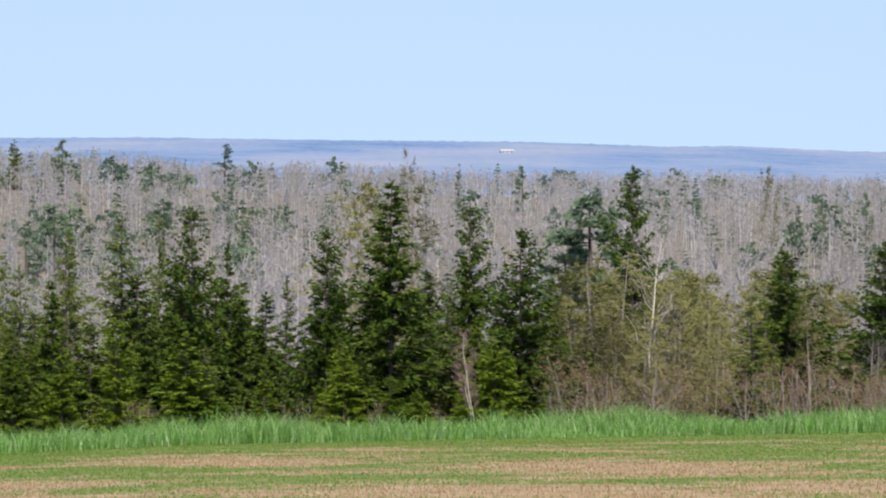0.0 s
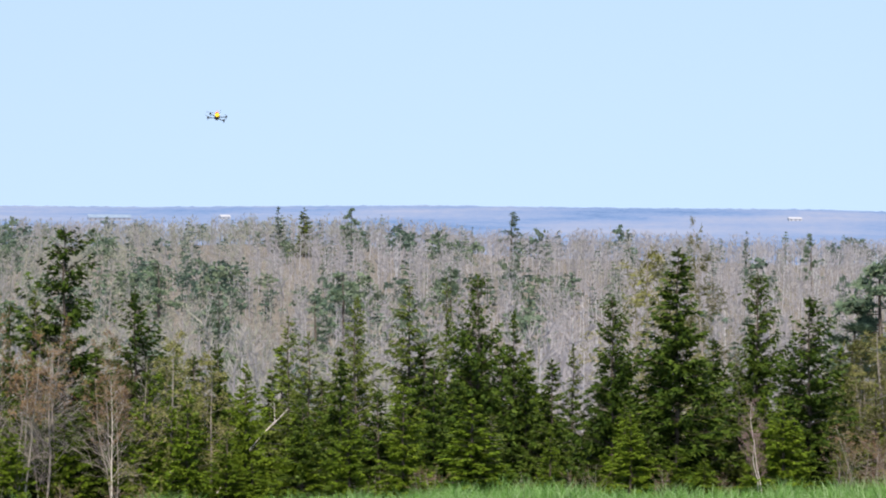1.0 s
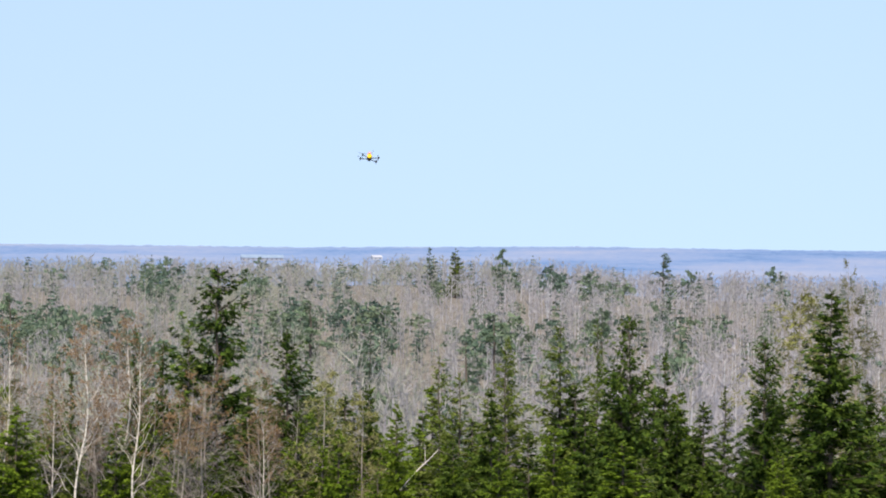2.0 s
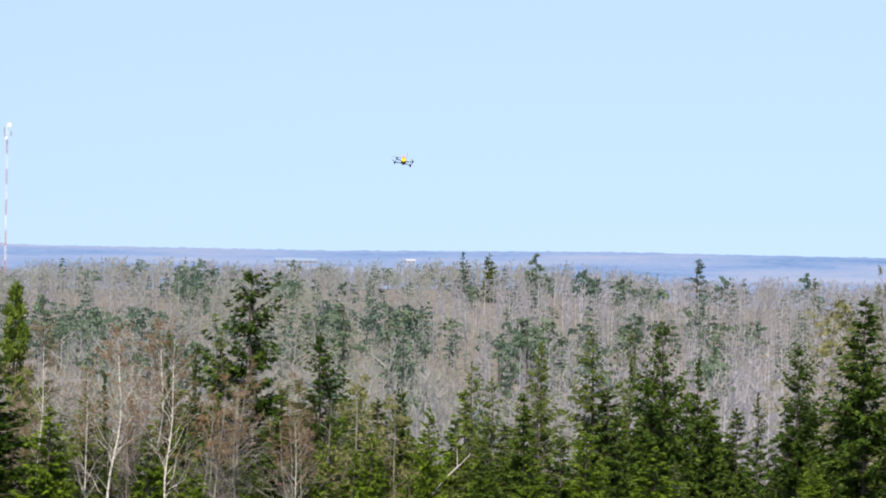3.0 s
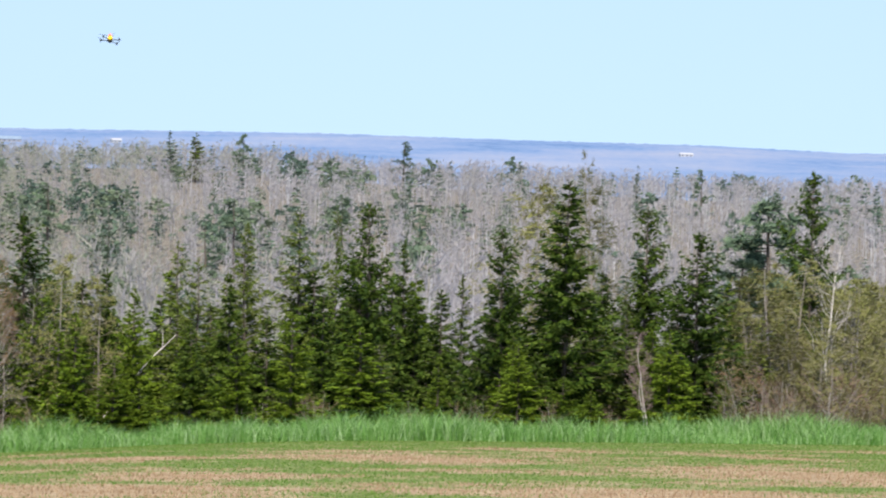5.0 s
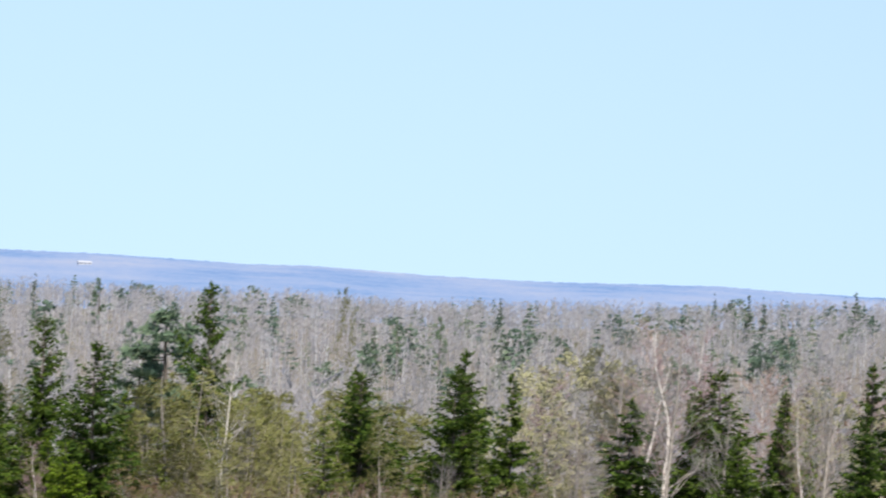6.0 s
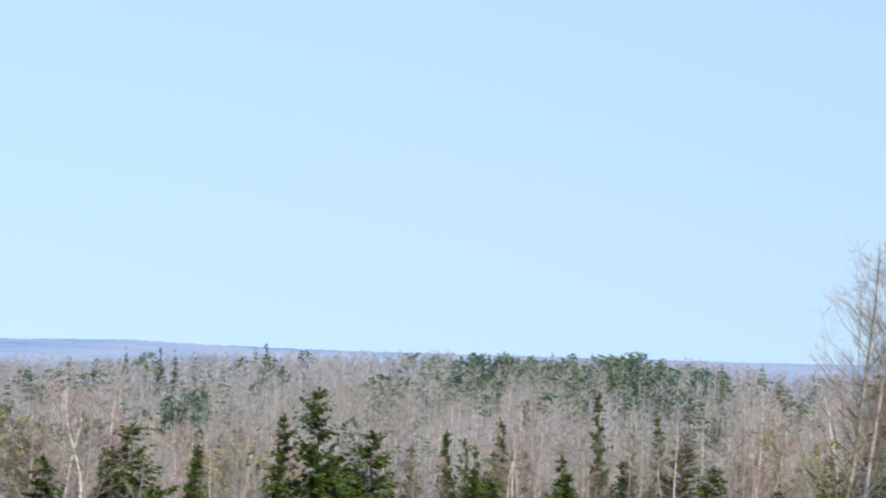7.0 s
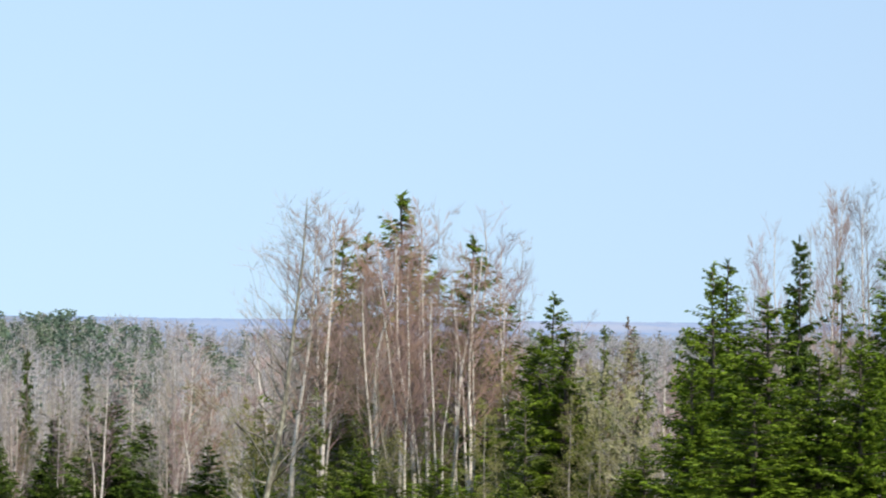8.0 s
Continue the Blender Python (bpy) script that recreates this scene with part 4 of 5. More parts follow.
leaning_birch(-10.58, -5.14, -9.89, -4.28, 86.5)


# ---- the woods beyond ----
def joined(name, label, category, mats, blocks, pale=0.0, smooth=False):
    """blocks: (template verts, faces, places Nx3, heights, widths, turns) into one mesh of many plants."""
    V, F, T, base = [], [], [], 0
    for tv, tf, pos, hs, ws, rs, tones in blocks:
        if not len(pos):
            continue
        c, sn = np.cos(rs)[:, None], np.sin(rs)[:, None]
        x = (tv[None, :, 0] * c - tv[None, :, 1] * sn) * ws[:, None] + pos[:, 0:1]
        y = (tv[None, :, 0] * sn + tv[None, :, 1] * c) * ws[:, None] + pos[:, 1:2]
        z = tv[None, :, 2] * hs[:, None] + pos[:, 2:3]
        V.append(np.stack([x, y, z], 2).reshape(-1, 3))
        F.append((tf[None] + (np.arange(len(pos)) * len(tv))[:, None, None] + base).reshape(-1, 3))
        base += len(pos) * len(tv)
        T.append((tones[:, None] + pale * (np.arange(len(tv)) < 8)[None]).ravel())
    V, F = np.concatenate(V), np.concatenate(F)
    me = bpy.data.meshes.new(name)
    me.vertices.add(len(V))
    me.vertices.foreach_set("co", V.astype(np.float32).ravel())
    me.loops.add(len(F) * 3)
    me.loops.foreach_set("vertex_index", F.astype(np.int32).ravel())
    me.polygons.add(len(F))
    me.polygons.foreach_set("loop_start", np.arange(0, len(F) * 3, 3, dtype=np.int32))
    me.polygons.foreach_set("loop_total", np.full(len(F), 3, dtype=np.int32))
    me.update(calc_edges=True)
    for m in mats:
        me.materials.append(m)
    if smooth:
        me.polygons.foreach_set("use_smooth", np.ones(len(F), dtype=bool))
    me.attributes.new("tone", "FLOAT", "POINT").data.foreach_set("value", np.concatenate(T).astype(np.float32))
    return tagged(new(name, me), label, category, kind="stuff")


def far_bare(seed, limbs, twigs, tw, crown=(0.30, 0.17), fork=0.5):
    """One leafless tree of unit height: a pale stem, forked limbs and upswept sprays of twigs, in triangles."""
    rng = random.Random(seed)
    v, f = [], []
    top = Vector((rng.uniform(-0.05, 0.05), rng.uniform(-0.05, 0.05), 1))
    for a in range(2):
        s = Vector((math.cos(a * 1.57), math.sin(a * 1.57), 0))
        i = len(v)
        v.extend([-s * 0.011, s * 0.011, top * 0.86 + s * 0.004, top * 0.86 - s * 0.004])
        f.extend([(i, i + 1, i + 2), (i, i + 2, i + 3)])

    def sliver(p, e, w):
        s = (e - p).cross(rand_dir(rng)).normalized() * w
        i = len(v)
        v.extend([p - s, p + s, e])
        f.append((i, i + 1, i + 2))

    low, wide = crown
    for k in range(limbs):
        t = low + (0.95 - low) * (k + rng.random()) / limbs
        a = rng.uniform(0, 6.283)
        q = (t - low) / (0.95 - low)
        R = wide * (0.35 + 1.1 * math.sin(math.pi * min(1.0, 0.25 + 0.75 * q))) * rng.uniform(0.5, 1.1)
        p = top * (t - fork * 0.2 * (1 - q))
        e = top * t + Vector((math.cos(a) * R, math.sin(a) * R, rng.uniform(0.02, 0.12) * (1.15 - q)))
        e.z = min(e.z, 1.0)
        sliver(p, e, tw * 1.3)
        for _ in range(twigs):
            c = p.lerp(e, rng.uniform(0.35, 1))
            w = Vector((rng.uniform(-1, 1), rng.uniform(-1, 1), rng.uniform(0.9, 2.6))).normalized() + Vector((math.cos(a), math.sin(a), 0)) * 0.25
            sliver(c, c + w * rng.uniform(0.07, 0.15), tw * rng.uniform(0.6, 1.1))
    return np.array([tuple(q) for q in v]), np.array(f)


def far_conifer(seed, levels, per, fine=1.0):
    """One spruce of unit height: a ragged cone of drooping sprays round a slim dark core."""
    rng = random.Random(seed)
    v, f = [], []
    for a in (0.0, 1.57):
        i = len(v)
        s = Vector((math.cos(a), math.sin(a), 0))
        v.extend([s * -0.018 + Vector((0, 0, 0.0)), s * 0.018 + Vector((0, 0, 0.0)), Vector((0, 0, 1.0))])
        f.append((i, i + 1, i + 2))
    for k in range(levels):
        u = (k + rng.random()) / levels
        R = 0.19 * (1 - u) ** 0.8 + 0.012
        for _ in range(per):
            a = rng.uniform(0, 6.283)
            L = R * rng.uniform(0.3, 1.2)
            c = Vector((math.cos(a) * L, math.sin(a) * L, 0.12 + 0.87 * u - 0.15 * L))
            g1 = (rand_dir(rng) * 0.6 + Vector((math.cos(a), math.sin(a), rng.uniform(-0.5, 0.3)))).normalized() * rng.uniform(0.05, 0.09) * fine * (1.2 - 0.6 * u)
            g2 = g1.cross(rand_dir(rng)).normalized() * rng.uniform(0.025, 0.045) * fine * (1.2 - 0.6 * u)
            i = len(v)
            v.extend([c - g1 * 0.5 - g2, c - g1 * 0.5 + g2, c + g1])
            f.append((i, i + 1, i + 2))
    return np.array([tuple(q) for q in v]), np.array(f)


def far_pine(seed, tufts, per):
    """One broad pine of unit height: flat-bottomed tufts of needles on spreading limbs, with gaps between."""
    rng = random.Random(seed)
    v, f = [], []
    i = len(v)
    v.extend([Vector((-0.012, 0, 0)), Vector((0.012, 0, 0)), Vector((0, 0, 0.95))])
    f.append((i, i + 1, i + 2))
    for k in range(tufts):
        u = (k + rng.random()) / tufts
        z = 0.36 + 0.58 * u
        R = (0.30 * math.sqrt(max(0.03, 1 - u ** 2)) + 0.02) * rng.uniform(0.25, 1.1)
        a = rng.uniform(0, 6.283)
        mid = Vector((math.cos(a) * R, math.sin(a) * R, z))
        big = rng.uniform(0.8, 1.3)
        for _ in range(per):
            c = mid + Vector((rng.gauss(0, 0.055), rng.gauss(0, 0.055), rng.gauss(0, 0.022))) * big
            g1 = (rand_dir(rng) + Vector((0, 0, 0.35))).normalized() * rng.uniform(0.045, 0.08) * big
            g2 = g1.cross(rand_dir(rng)).normalized() * rng.uniform(0.022, 0.04) * big
            i = len(v)
            v.extend([c - g1 * 0.5 - g2, c - g1 * 0.5 + g2, c + g1])
            f.append((i, i + 1, i + 2))
    return np.array([tuple(q) for q in v]), np.array(f)


rs = np.random.RandomState(23)
# scatter over the valley and the near hill, thinning with distance
pts = []
for lo, hi, gapm in ((112, 180, 5.6), (180, 300, 5.6), (300, 450, 6.0), (450, 650, 6.8), (650, 1000, 8.6)):
    n = int(radians(72) * (hi * hi - lo * lo) / 2 / gapm ** 2)
    pts.append(np.stack([rs.uniform(-24, 48, n), np.sqrt(rs.uniform(lo * lo, hi * hi, n))], 1))
pts.append(np.stack([rs.uniform(-24, 48, 1500), rs.uniform(800, 960, 1500)], 1))
pts = np.concatenate(pts)
wa, wd = pts[:, 0], pts[:, 1]
wx, wy = wd * np.sin(np.radians(wa)), wd * np.cos(np.radians(wa))
wz = ground_z(wx, wy)


def field_of(scale, seed):
    return np.array([noise.noise(Vector((x * scale, y * scale, seed))) for x, y in zip(wx, wy)])


# stands of pine and spruce: bearing, distance, half width in degrees, half depth in metres, how thick
PINE_STANDS = (
    (-16.1, 765, 0.75, 45, 0.8), (-13.9, 720, 0.60, 45, 0.8), (-18.8, 530, 0.90, 60, 0.7), (-12.2, 525, 1.60, 45, 0.75), (-11.3, 418, 0.50, 25, 0.8),
    (-10.1, 462, 0.60, 38, 0.75), (-8.6, 490, 0.60, 38, 0.8), (-7.4, 738, 0.28, 50, 0.8), (-6.3, 772, 0.50, 50, 0.75), (-4.1, 558, 0.60, 55, 0.7),
    (-5.8, 535, 0.40, 35, 0.6), (-19.9, 572, 0.40, 60, 0.6), (-14.6, 498, 0.65, 32, 0.7), (-2.7, 562, 0.35, 40, 0.4), (-10.3, 300, 0.80, 50, 0.5), (-7.4, 420, 0.8, 25, 0.5), (-16.6, 440, 0.9, 40, 0.5),
    (16.8, 580, 0.50, 60, 0.45), (13.7, 498, 0.35, 28, 0.5), (23.3, 702, 0.65, 80, 0.7), (24.2, 840, 1.40, 70, 0.8), (26.9, 745, 0.95, 90, 0.75),
    (25.4, 632, 0.55, 50, 0.6), (26.2, 840, 1.60, 60, 0.8), (28.7, 762, 0.55, 60, 0.6), (30.1, 780, 0.80, 50, 0.6), (27.5, 605, 0.55, 40, 0.55),
    (22.1, 715, 0.45, 60, 0.5), (21.1, 648, 0.22, 30, 0.5))
rag = field_of(0.03, 5.2)
chance = np.where(wd > 320, 0.06, np.where(wd > 200, 0.03, 0.0)) + 0.10 * np.clip(field_of(0.012, 0.7) - 0.15, 0, 1)
for az, dist, half_az, half_d, thick in PINE_STANDS:
    r = np.hypot((wa - az) / half_az, (wd - dist) / half_d) + 0.7 * rag
    chance = np.maximum(chance, 0.95 * thick * np.clip(1.7 - 1.35 * r, 0, 1) * (wd > 200))
is_con = rs.rand(len(wa)) < chance
is_pine = rs.rand(len(wa)) < np.where(chance > 0.2, 0.6, 0.35)
hs = rs.uniform(0.74, 1.02, len(wa)) * np.interp(wd, (200, 420, 700), (9.0, 9.6, 11.0)) * (1 + 0.16 * field_of(0.02, 3.3))
turn = rs.uniform(0, 6.283, len(wa))
pick = rs.randint(0, 6, len(wa))
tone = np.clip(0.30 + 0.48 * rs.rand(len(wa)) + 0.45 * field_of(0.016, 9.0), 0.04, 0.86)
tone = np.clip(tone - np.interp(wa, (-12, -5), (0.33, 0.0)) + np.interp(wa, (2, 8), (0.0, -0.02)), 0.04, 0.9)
near = wd < 330
P3 = np.stack([wx, wy, wz - 0.3], 1)
blocks = []
for i in range(6):
    shape = ((0.36, 0.13), (0.44, 0.15), (0.30, 0.17))[i % 3]
    for sel, tpl in ((near, far_bare(200 + i, 15, 7, 0.0038, shape)), (~near, far_bare(220 + i, 10, 4, 0.0075, shape))):
        k = sel & ~is_con & (pick == i)
        blocks.append((tpl[0], tpl[1], P3[k], hs[k], hs[k] * rs.uniform(0.9, 1.5, k.sum()), turn[k], tone[k]))
# low brush between the trunks
nb = 2600
bd = np.sqrt(rs.uniform(112 ** 2, 930 ** 2, nb))
ba = rs.uniform(-24, 48, nb)
bx, by = bd * np.sin(np.radians(ba)), bd * np.cos(np.radians(ba))
B3 = np.stack([bx, by, ground_z(bx, by) - 0.1], 1)
bh = rs.uniform(2.5, 5.0, nb)
for i in range(3):
    k = np.arange(nb) % 3 == i
    tpl = far_bare(280 + i, 9, 3, 0.014, (0.05, 0.2))
    blocks.append((tpl[0], tpl[1], B3[k], bh[k], bh[k] * 2.0, rs.uniform(0, 6.283, k.sum()), rs.uniform(0.05, 0.5, k.sum())))
joined("bare_woods", "grey leafless hardwoods filling the valley and hill, haze in their colour", "woods", [M_FAR_BARE], blocks, 0.36)
blocks = []
for i in range(6):
    for sel, tpl, wide in ((near & ~is_pine, far_conifer(240 + i, 24, 7, 0.8), 1.0), (near & is_pine, far_pine(250 + i, 20, 12), 1.0),
                           (~near & ~is_pine, far_conifer(260 + i, 13, 5, 1.15), 1.1), (~near & is_pine, far_pine(270 + i, 15, 10), 1.05)):
        k = sel & is_con & (pick == i)
        blocks.append((tpl[0], tpl[1], P3[k], hs[k] * rs.uniform(0.72, 1.2, k.sum()), hs[k] * wide * rs.uniform(0.8, 1.25, k.sum()), turn[k], rs.rand(k.sum())))
joined("conifer_woods", "blue-green pines and spruces in stands among the bare woods, haze in their colour", "woods", [M_FAR_CONIFER], blocks, 0.0, False)


# ---- grass ----
def grass(name, label, mat, n, az_span, d_of, hmin, hmax, wid, seed, keep=None, clump=0.0, simple=False):
    r = np.random.RandomState(seed)
    az = r.uniform(az_span[0], az_span[1], n)
    d = d_of(az, r.rand(n))
    x, y = d * np.sin(np.radians(az)), d * np.cos(np.radians(az))
    if keep is not None:
        ok = keep(x, y, r)
        x, y = x[ok], y[ok]
    n = len(x)
    z = ground_z(x, y)
    tall = np.array([0.72 + 0.75 * noise.noise(Vector((a * 0.25, b * 0.25, seed))) + 0.5 * noise.noise(Vector((a * 0.9, b * 0.9, seed))) for a, b in zip(x, y)]) if clump else np.ones(n)
    h = r.uniform(hmin, hmax, n) * tall
    a = r.uniform(0, 6.283, n)
    lean = r.uniform(0.1, 0.9, n) * h
    la = r.uniform(0, 6.283, n)
    sx, sy = np.cos(a) * wid, np.sin(a) * wid
    mx, my = x + np.cos(la) * lean * 0.3, y + np.sin(la) * lean * 0.3
    tx, ty = x + np.cos(la) * lean, y + np.sin(la) * lean
    V = np.stack([np.stack([x - sx, y - sy, z - 0.02], 1), np.stack([x + sx, y + sy, z - 0.02], 1),
                  np.stack([mx + sx * 0.8, my + sy * 0.8, z + h * 0.6], 1), np.stack([mx - sx * 0.8, my - sy * 0.8, z + h * 0.6], 1),
                  np.stack([tx, ty, z + h], 1)], 1).reshape(-1, 3)
    b = np.arange(n)[:, None] * 5
    F = b + np.array([0, 1, 4]) if simple else np.concatenate([b + np.array([0, 1, 2]), b + np.array([0, 2, 3]), b + np.array([3, 2, 4])])
    me = bpy.data.meshes.new(name)
    me.vertices.add(len(V))
    me.vertices.foreach_set("co", V.astype(np.float32).ravel())
    me.loops.add(len(F) * 3)
    me.loops.foreach_set("vertex_index", F.astype(np.int32).ravel())
    me.polygons.add(len(F))
    me.polygons.foreach_set("loop_start", np.arange(0, len(F) * 3, 3, dtype=np.int32))
    me.polygons.foreach_set("loop_total", np.full(len(F), 3, dtype=np.int32))
    me.update(calc_edges=True)
    me.materials.append(mat)
    return tagged(new(name, me), label, "grass", kind="stuff")


grass("tall_grass", "strip of tall fresh green grass below the trees", M_TALL_GRASS, 62000, (-23, 14),
      lambda az, q: field_edge(az) + 7.5 + 6.8 * q, 0.34, 0.95, 0.010, 301, clump=1.0)
grass("mown_grass", "short mown green grass", M_SHORT_GRASS, 150000, (-20, 13), lambda az, q: np.sqrt(31 ** 2 + q * (79 ** 2 - 31 ** 2)), 0.015, 0.05, 0.016, 302, simple=True,
      keep=lambda x, y, r: np.array([worn_at(a, c) < 0.05 + 0.95 * q ** 1.3 for a, c, q in zip(x, y, r.rand(len(x)))]))


grass("dry_grass", "dry tan thatch on the worn patches of the lawn", M_DRY_GRASS, 120000, (-20, 13), lambda az, q: np.sqrt(31 ** 2 + q * (71 ** 2 - 31 ** 2)), 0.015, 0.07, 0.012, 303, simple=True,
      keep=lambda x, y, r: np.array([worn_at(a, c) > 0.05 + 0.8 * q for a, c, q in zip(x, y, r.rand(len(x)))]))


# ---- mast and far buildings ----
def box(bm, c, s, rot=None):
    m = Matrix.Translation(c) @ (rot or Matrix()) @ Matrix.Diagonal((*s, 1))
    return bmesh.ops.create_cube(bm, size=1.0, matrix=m)


def rod(bm, a, b, r, sides=8, r2=None):
    a, b = Vector(a), Vector(b)
    q = (b - a).to_track_quat("Z", "Y").to_matrix().to_4x4()
    bmesh.ops.create_cone(bm, cap_ends=True, segments=sides, radius1=r, radius2=r if r2 is None else r2, depth=(b - a).length,
                          matrix=Matrix.Translation((a + b) / 2) @ q)


def part(name, bm, material, parent, label=""):
    me = bpy.data.meshes.new(name)
    bm.to_mesh(me)
    bm.free()
    me.materials.append(material)
    ob = new(name, me)
    ob.parent = parent
    if label:
        ob["label"] = label
    return ob


M_RED_PAINT = rough_material("faded_red_paint", [(0.3, (0.374, 0.158, 0.144)), (0.7, (0.475, 0.230, 0.209))], 0.5, 0.5, 0.0)
M_WHITE_PAINT = rough_material("white_paint", [(0.3, (0.58, 0.58, 0.59)), (0.7, (0.68, 0.68, 0.69))], 0.5, 0.5, 0.0)
M_GREY_METAL = rough_material("galvanised_steel", [(0.3, (0.262, 0.277, 0.300)), (0.7, (0.375, 0.390, 0.413))], 0.8, 0.5, 0.0, metal=0.3)
M_BLUE_ROOF = rough_material("pale_blue_roof", [(0.3, (0.165, 0.240, 0.323)), (0.7, (0.225, 0.300, 0.375))], 0.2, 0.5, 0.0)
M_GREY_WALL = rough_material("weathered_siding", [(0.3, (0.203, 0.232, 0.277)), (0.7, (0.270, 0.300, 0.345))], 0.3, 0.8, 0.0)
M_DARK_GLASS = rough_material("dark_window", [(0.3, (0.05, 0.06, 0.08)), (0.7, (0.09, 0.10, 0.13))], 0.3, 0.2, 0.0)


def build_mast(az, dist, base_el, top_el):
    foot, top = toward(az, base_el, dist), toward(az, top_el, dist)
    zg = float(ground_z(foot.x, foot.y))
    mast = new("radio_mast")
    mast.location = (foot.x, foot.y, zg)
    tagged(mast, "tall red and white lattice radio mast with dishes above the woods", "mast")
    H = top.z - zg
    bands = 11
    for b in range(bands):
        bm = bmesh.new()
        z0, z1 = H * b / bands, H * (b + 1) / bands
        legs = [Vector((0.34 * math.cos(a), 0.34 * math.sin(a), 0)) for a in (0.5, 2.594, 4.689)]
        n = 3
        for i in range(3):
            rod(bm, legs[i] + Vector((0, 0, z0)), legs[i] + Vector((0, 0, z1)), 0.05, 6)
            for k in range(n):
                za, zb = z0 + (z1 - z0) * k / n, z0 + (z1 - z0) * (k + 1) / n
                rod(bm, legs[i] + Vector((0, 0, za)), legs[(i + 1) % 3] + Vector((0, 0, zb)), 0.035, 4)
                rod(bm, legs[i] + Vector((0, 0, zb)), legs[(i + 1) % 3] + Vector((0, 0, zb)), 0.035, 4)
        part("lattice_section", bm, M_RED_PAINT if b % 2 else M_WHITE_PAINT, mast, "red painted lattice" if b % 2 else "white painted lattice")
    facing = -Vector((foot.x, foot.y, 0)).normalized()
    sidev = Vector((-facing.y, facing.x, 0))
    for off, dz, r in ((-0.8, -0.5, 0.70), (0.3, -5.2, 0.45)):
        bm = bmesh.new()
        c = facing * 0.9 - sidev * off + Vector((0, 0, H + dz))
        q = facing.to_track_quat("Z", "Y").to_matrix().to_4x4()
        bmesh.ops.create_cone(bm, cap_ends=True, segments=20, radius1=r * 0.55, radius2=r, depth=0.5, matrix=Matrix.Translation(c) @ q)
        part("dish", bm, M_WHITE_PAINT, mast, "white dish antenna")
    for off, dz in ((1.0, -2.2), (-1.3, -3.6), (0.9, -3.9)):
        bm = bmesh.new()
        c = facing * 0.8 - sidev * off + Vector((0, 0, H + dz))
        box(bm, c, (0.35, 0.35, 1.6))
        part("panel_antenna", bm, M_GREY_METAL, mast, "grey panel antenna")
    bm = bmesh.new()
    box(bm, Vector((3, 0, 1.5)), (4, 3, 3))
    part("equipment_hut", bm, M_WHITE_PAINT, mast)


build_mast(-20.24, 900.0, -0.05, 2.85)


def build_barn(name, label, az, dist, length, depth, wall_h, roof_h, wall_mat, roof_mat, turn=0.0):
    p = toward(az, 0, dist)
    z0 = hill_z(p.x, p.y)
    root = new(name)
    root.matrix_world = Matrix.Translation((p.x, p.y, z0)) @ Matrix.Rotation(-radians(az) + radians(turn), 4, "Z")
    tagged(root, label, "building")
    bm = bmesh.new()
    box(bm, Vector((0, 0, wall_h / 2 - 1)), (length, depth, wall_h + 2))
    wall = part("wall", bm, wall_mat, root)
    bm = bmesh.new()
    a, b = length / 2 + 0.5, depth / 2 + 0.6
    vs = [bm.verts.new(c) for c in ((-a, -b, wall_h), (a, -b, wall_h), (a, b, wall_h), (-a, b, wall_h), (-a, 0, wall_h + roof_h), (a, 0, wall_h + roof_h))]
    for q in ((0, 1, 5, 4), (2, 3, 4, 5), (0, 4, 3), (1, 2, 5), (3, 2, 1, 0)):
        bm.faces.new([vs[i] for i in q])
    part("roof", bm, roof_mat, root)
    n = max(2, int(length / 6))
    for i in range(n):
        bm = bmesh.new()
        box(bm, Vector((-length / 2 + length * (i + 0.5) / n, -depth / 2 - 0.03, wall_h * 0.55)), (1.6, 0.2, 1.8))
        part("window", bm, M_DARK_GLASS, wall)
    return root


# White paint dulled to blue-grey: the haze is mixed into its base colour.
M_FAR_PAINT = rough_material("hazed_white_paint", [(0.3, (0.331, 0.360, 0.396)), (0.7, (0.403, 0.432, 0.461))], 0.5, 0.6, 0.0)
build_barn("farmhouse", "white farmhouse far off on the wooded hill", -11.28, 3680.0, 14, 12, 4, 3, M_FAR_PAINT, M_FAR_PAINT, 20)
build_barn("long_barn", "long barn with a pale blue roof far off among trees", -13.83, 3560.0, 58, 22, 4, 4.5, M_GREY_WALL, M_BLUE_ROOF, 4)
build_barn("white_barn", "small white barn far off on the blue hillside", 1.41, 3600.0, 18, 13, 3.5, 2.5, M_FAR_PAINT, M_FAR_PAINT, 10)

# ---- quadcopter ----
M_CARBON = rough_material("black_carbon", [(0.3, (0.015, 0.016, 0.02)), (0.7, (0.04, 0.042, 0.05))], 30.0, 0.4, 0.05)
M_YELLOW_SHELL = rough_material("yellow_foam", [(0.3, (0.80, 0.50, 0.02)), (0.7, (0.90, 0.66, 0.05))], 20.0, 0.5, 0.05)
M_ORANGE = rough_material("orange_strap", [(0.3, (0.75, 0.12, 0.03)), (0.7, (0.85, 0.2, 0.05))], 20.0, 0.5, 0.05)
M_MOTOR = rough_material("dark_motor", [(0.3, (0.03, 0.03, 0.035)), (0.7, (0.08, 0.08, 0.09))], 30.0, 0.35, 0.0, metal=0.6)


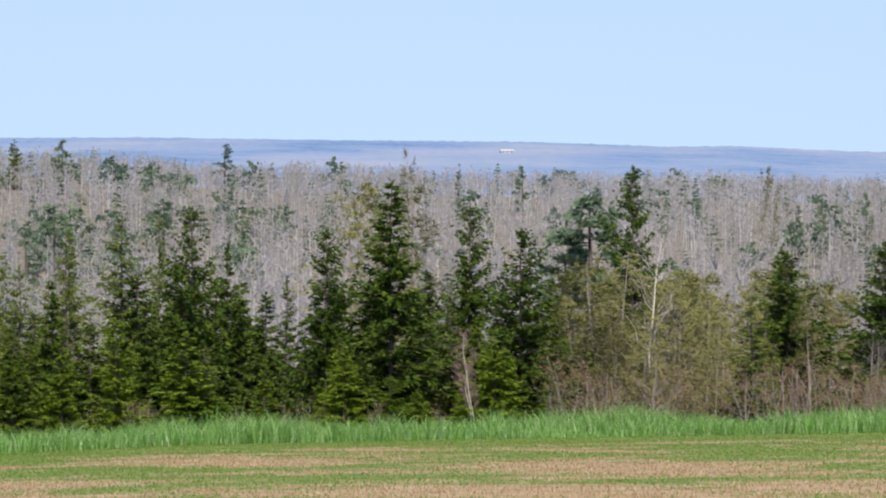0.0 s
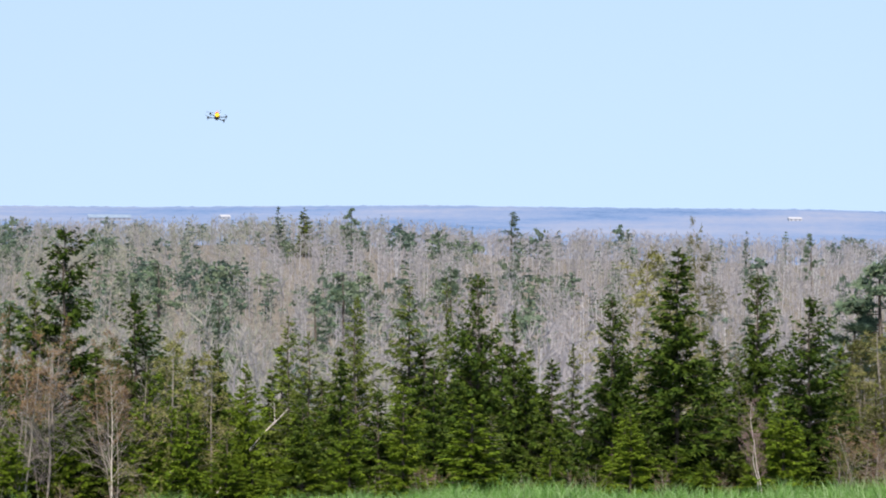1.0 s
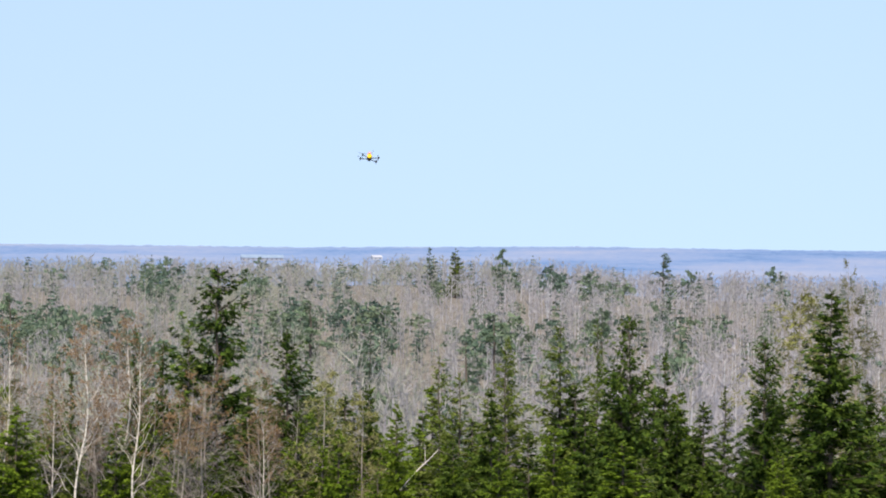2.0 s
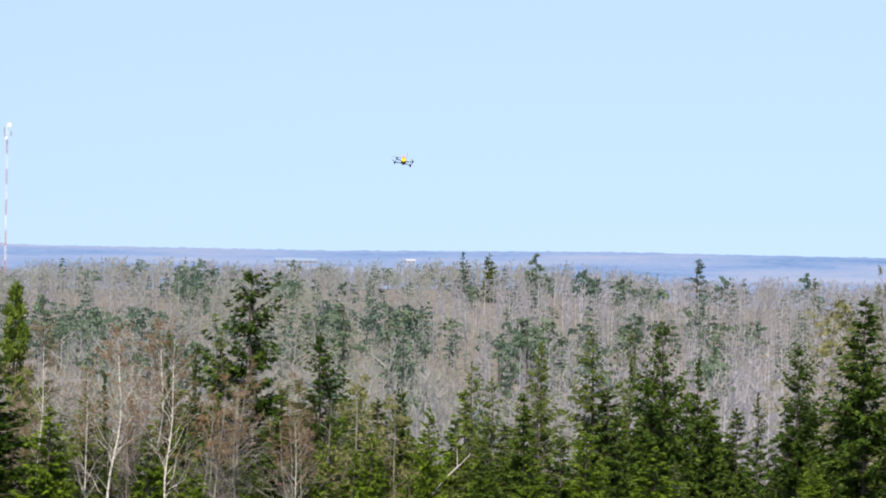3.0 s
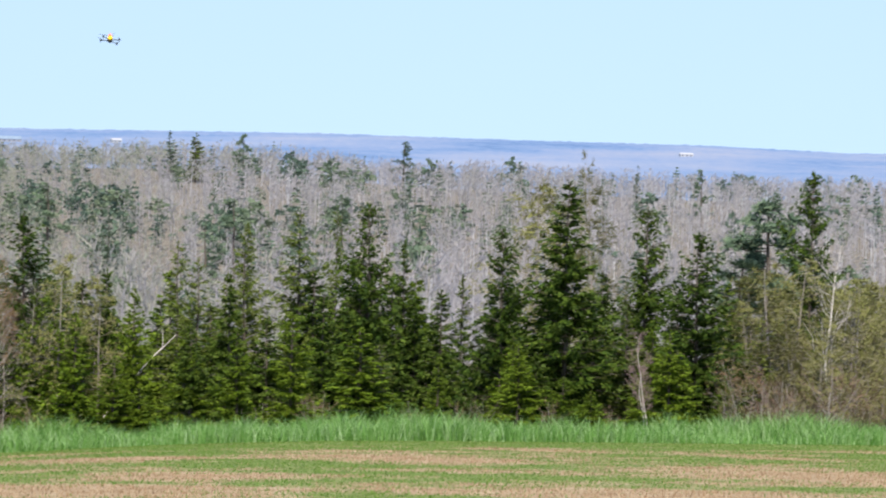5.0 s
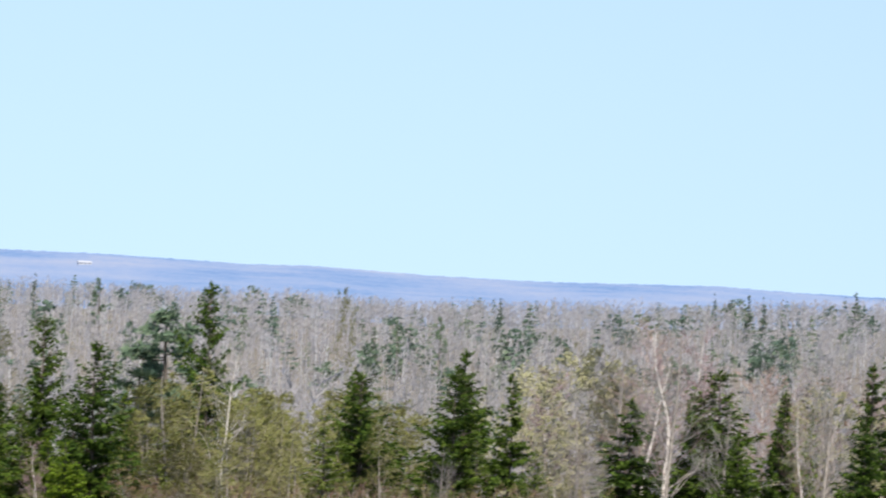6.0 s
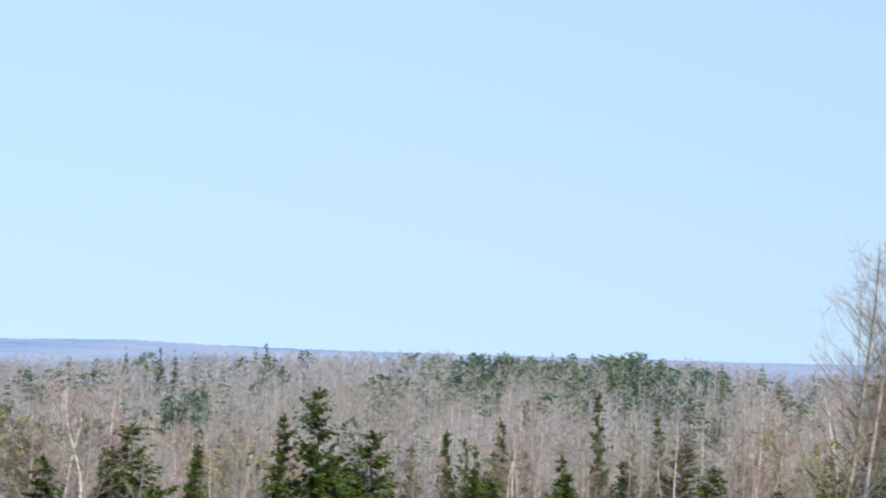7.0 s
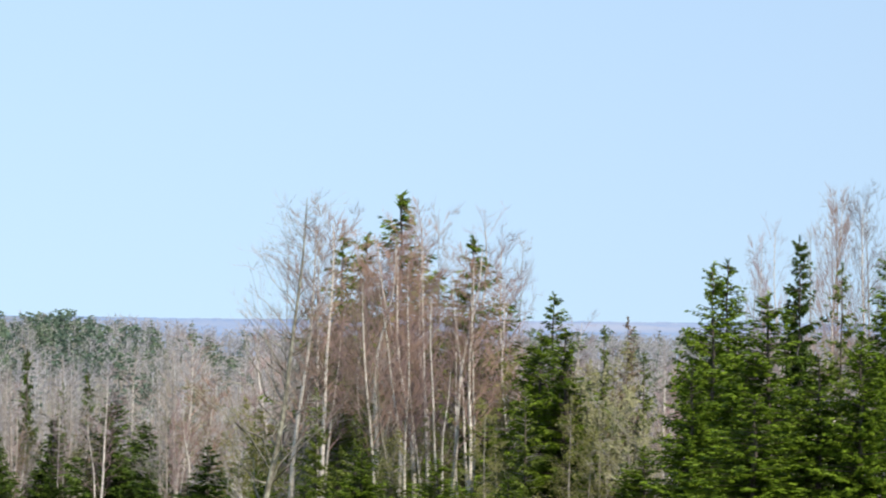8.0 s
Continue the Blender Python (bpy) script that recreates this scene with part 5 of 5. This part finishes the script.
def build_quadcopter(place, bearing, bank, lift, turn):
    """bank: its right side down, lift: its far side up, as seen from the field."""
    q = new("quadcopter")
    ahead, across = Vector((math.sin(bearing), math.cos(bearing), 0)), Vector((math.cos(bearing), -math.sin(bearing), 0))
    q.matrix_world = Matrix.Translation(place) @ Matrix.Rotation(bank, 4, ahead) @ Matrix.Rotation(lift, 4, across) @ Matrix.Rotation(turn - bearing, 4, "Z")
    tagged(q, "small black quadcopter with a yellow and orange top, in flight", "drone")
    bm = bmesh.new()
    box(bm, Vector((0, 0, 0)), (0.10, 0.20, 0.006))
    box(bm, Vector((0, 0, 0.035)), (0.10, 0.20, 0.006))
    for sx in (-0.04, 0.04):
        for sy in (-0.09, 0.09):
            rod(bm, (sx, sy, 0), (sx, sy, 0.035), 0.004)
    part("frame_plate", bm, M_CARBON, q)
    bm = bmesh.new()
    box(bm, Vector((0, 0.0, -0.022)), (0.055, 0.12, 0.034))
    bmesh.ops.bevel(bm, geom=list(bm.edges), offset=0.006, segments=2, affect="EDGES")
    part("battery", bm, M_MOTOR, q, "dark battery pack")
    bm = bmesh.new()
    bmesh.ops.create_uvsphere(bm, u_segments=20, v_segments=12, radius=1.0, matrix=Matrix.Translation((0, -0.02, 0.07)) @ Matrix.Diagonal((0.055, 0.085, 0.045, 1)))
    part("canopy", bm, M_YELLOW_SHELL, q, "yellow foam canopy")
    bm = bmesh.new()
    bmesh.ops.create_uvsphere(bm, u_segments=18, v_segments=10, radius=1.0, matrix=Matrix.Translation((-0.02, 0.055, 0.085)) @ Matrix.Diagonal((0.045, 0.045, 0.045, 1)))
    part("tail_cover", bm, M_ORANGE, q, "orange cover")
    bm = bmesh.new()
    rod(bm, (0.03, 0.08, 0.03), (0.05, 0.11, 0.20), 0.003, 6)
    part("antenna", bm, M_CARBON, q)
    bm = bmesh.new()
    pts = [Vector((-0.02 + 0.03 * math.cos(a), 0.06, 0.125 + 0.035 * math.sin(a))) for a in np.linspace(0, math.pi, 9)]
    for a, b in zip(pts, pts[1:]):
        rod(bm, a, b, 0.003, 6)
    part("loop_antenna", bm, M_ORANGE, q)
    bm = bmesh.new()
    box(bm, Vector((0, -0.105, 0.015)), (0.035, 0.03, 0.03))
    rod(bm, (0, -0.12, 0.015), (0, -0.135, 0.015), 0.011, 12)
    part("camera_pod", bm, M_MOTOR, q)
    for sx, sy in ((-1, -1), (1, -1), (1, 1), (-1, 1)):
        e = Vector((0.19 * sx, 0.17 * sy, 0.012))
        bm = bmesh.new()
        rod(bm, (0.03 * sx, 0.06 * sy, 0.012), e, 0.011, 8, 0.009)
        arm = part("arm", bm, M_CARBON, q)
        bm = bmesh.new()
        rod(bm, e + Vector((0, 0, -0.012)), e + Vector((0, 0, 0.028)), 0.021, 14)
        rod(bm, e + Vector((0, 0, 0.028)), e + Vector((0, 0, 0.036)), 0.013, 10)
        part("motor", bm, M_MOTOR, arm)
        bm = bmesh.new()
        a = 0.7 + sx * 0.9 + sy * 0.4
        for sg in (1, -1):
            d, n = Vector((math.cos(a), math.sin(a), 0)) * sg, Vector((-math.sin(a), math.cos(a), 0))
            c = e + Vector((0, 0, 0.04))
            vs = [bm.verts.new(c + d * r + n * w + Vector((0, 0, h))) for r, w, h in
                  ((0.005, 0.006, 0), (0.05, 0.011, 0.002), (0.105, 0.007, 0.001), (0.112, 0.0, 0), (0.105, -0.006, -0.001), (0.05, -0.009, -0.002), (0.005, -0.006, 0))]
            bm.faces.new(vs)
        ret = bmesh.ops.solidify(bm, geom=list(bm.faces), thickness=0.0025)
        part("propeller", bm, M_CARBON, arm)
        bm = bmesh.new()
        rod(bm, e + Vector((0, 0, -0.012)), e + Vector((0, 0, -0.05)), 0.006, 8)
        part("landing_foot", bm, M_CARBON, arm)
    return q


build_quadcopter(toward(-11.46, 2.15, 60.0), radians(-11.46), radians(9), radians(19), radians(-6))
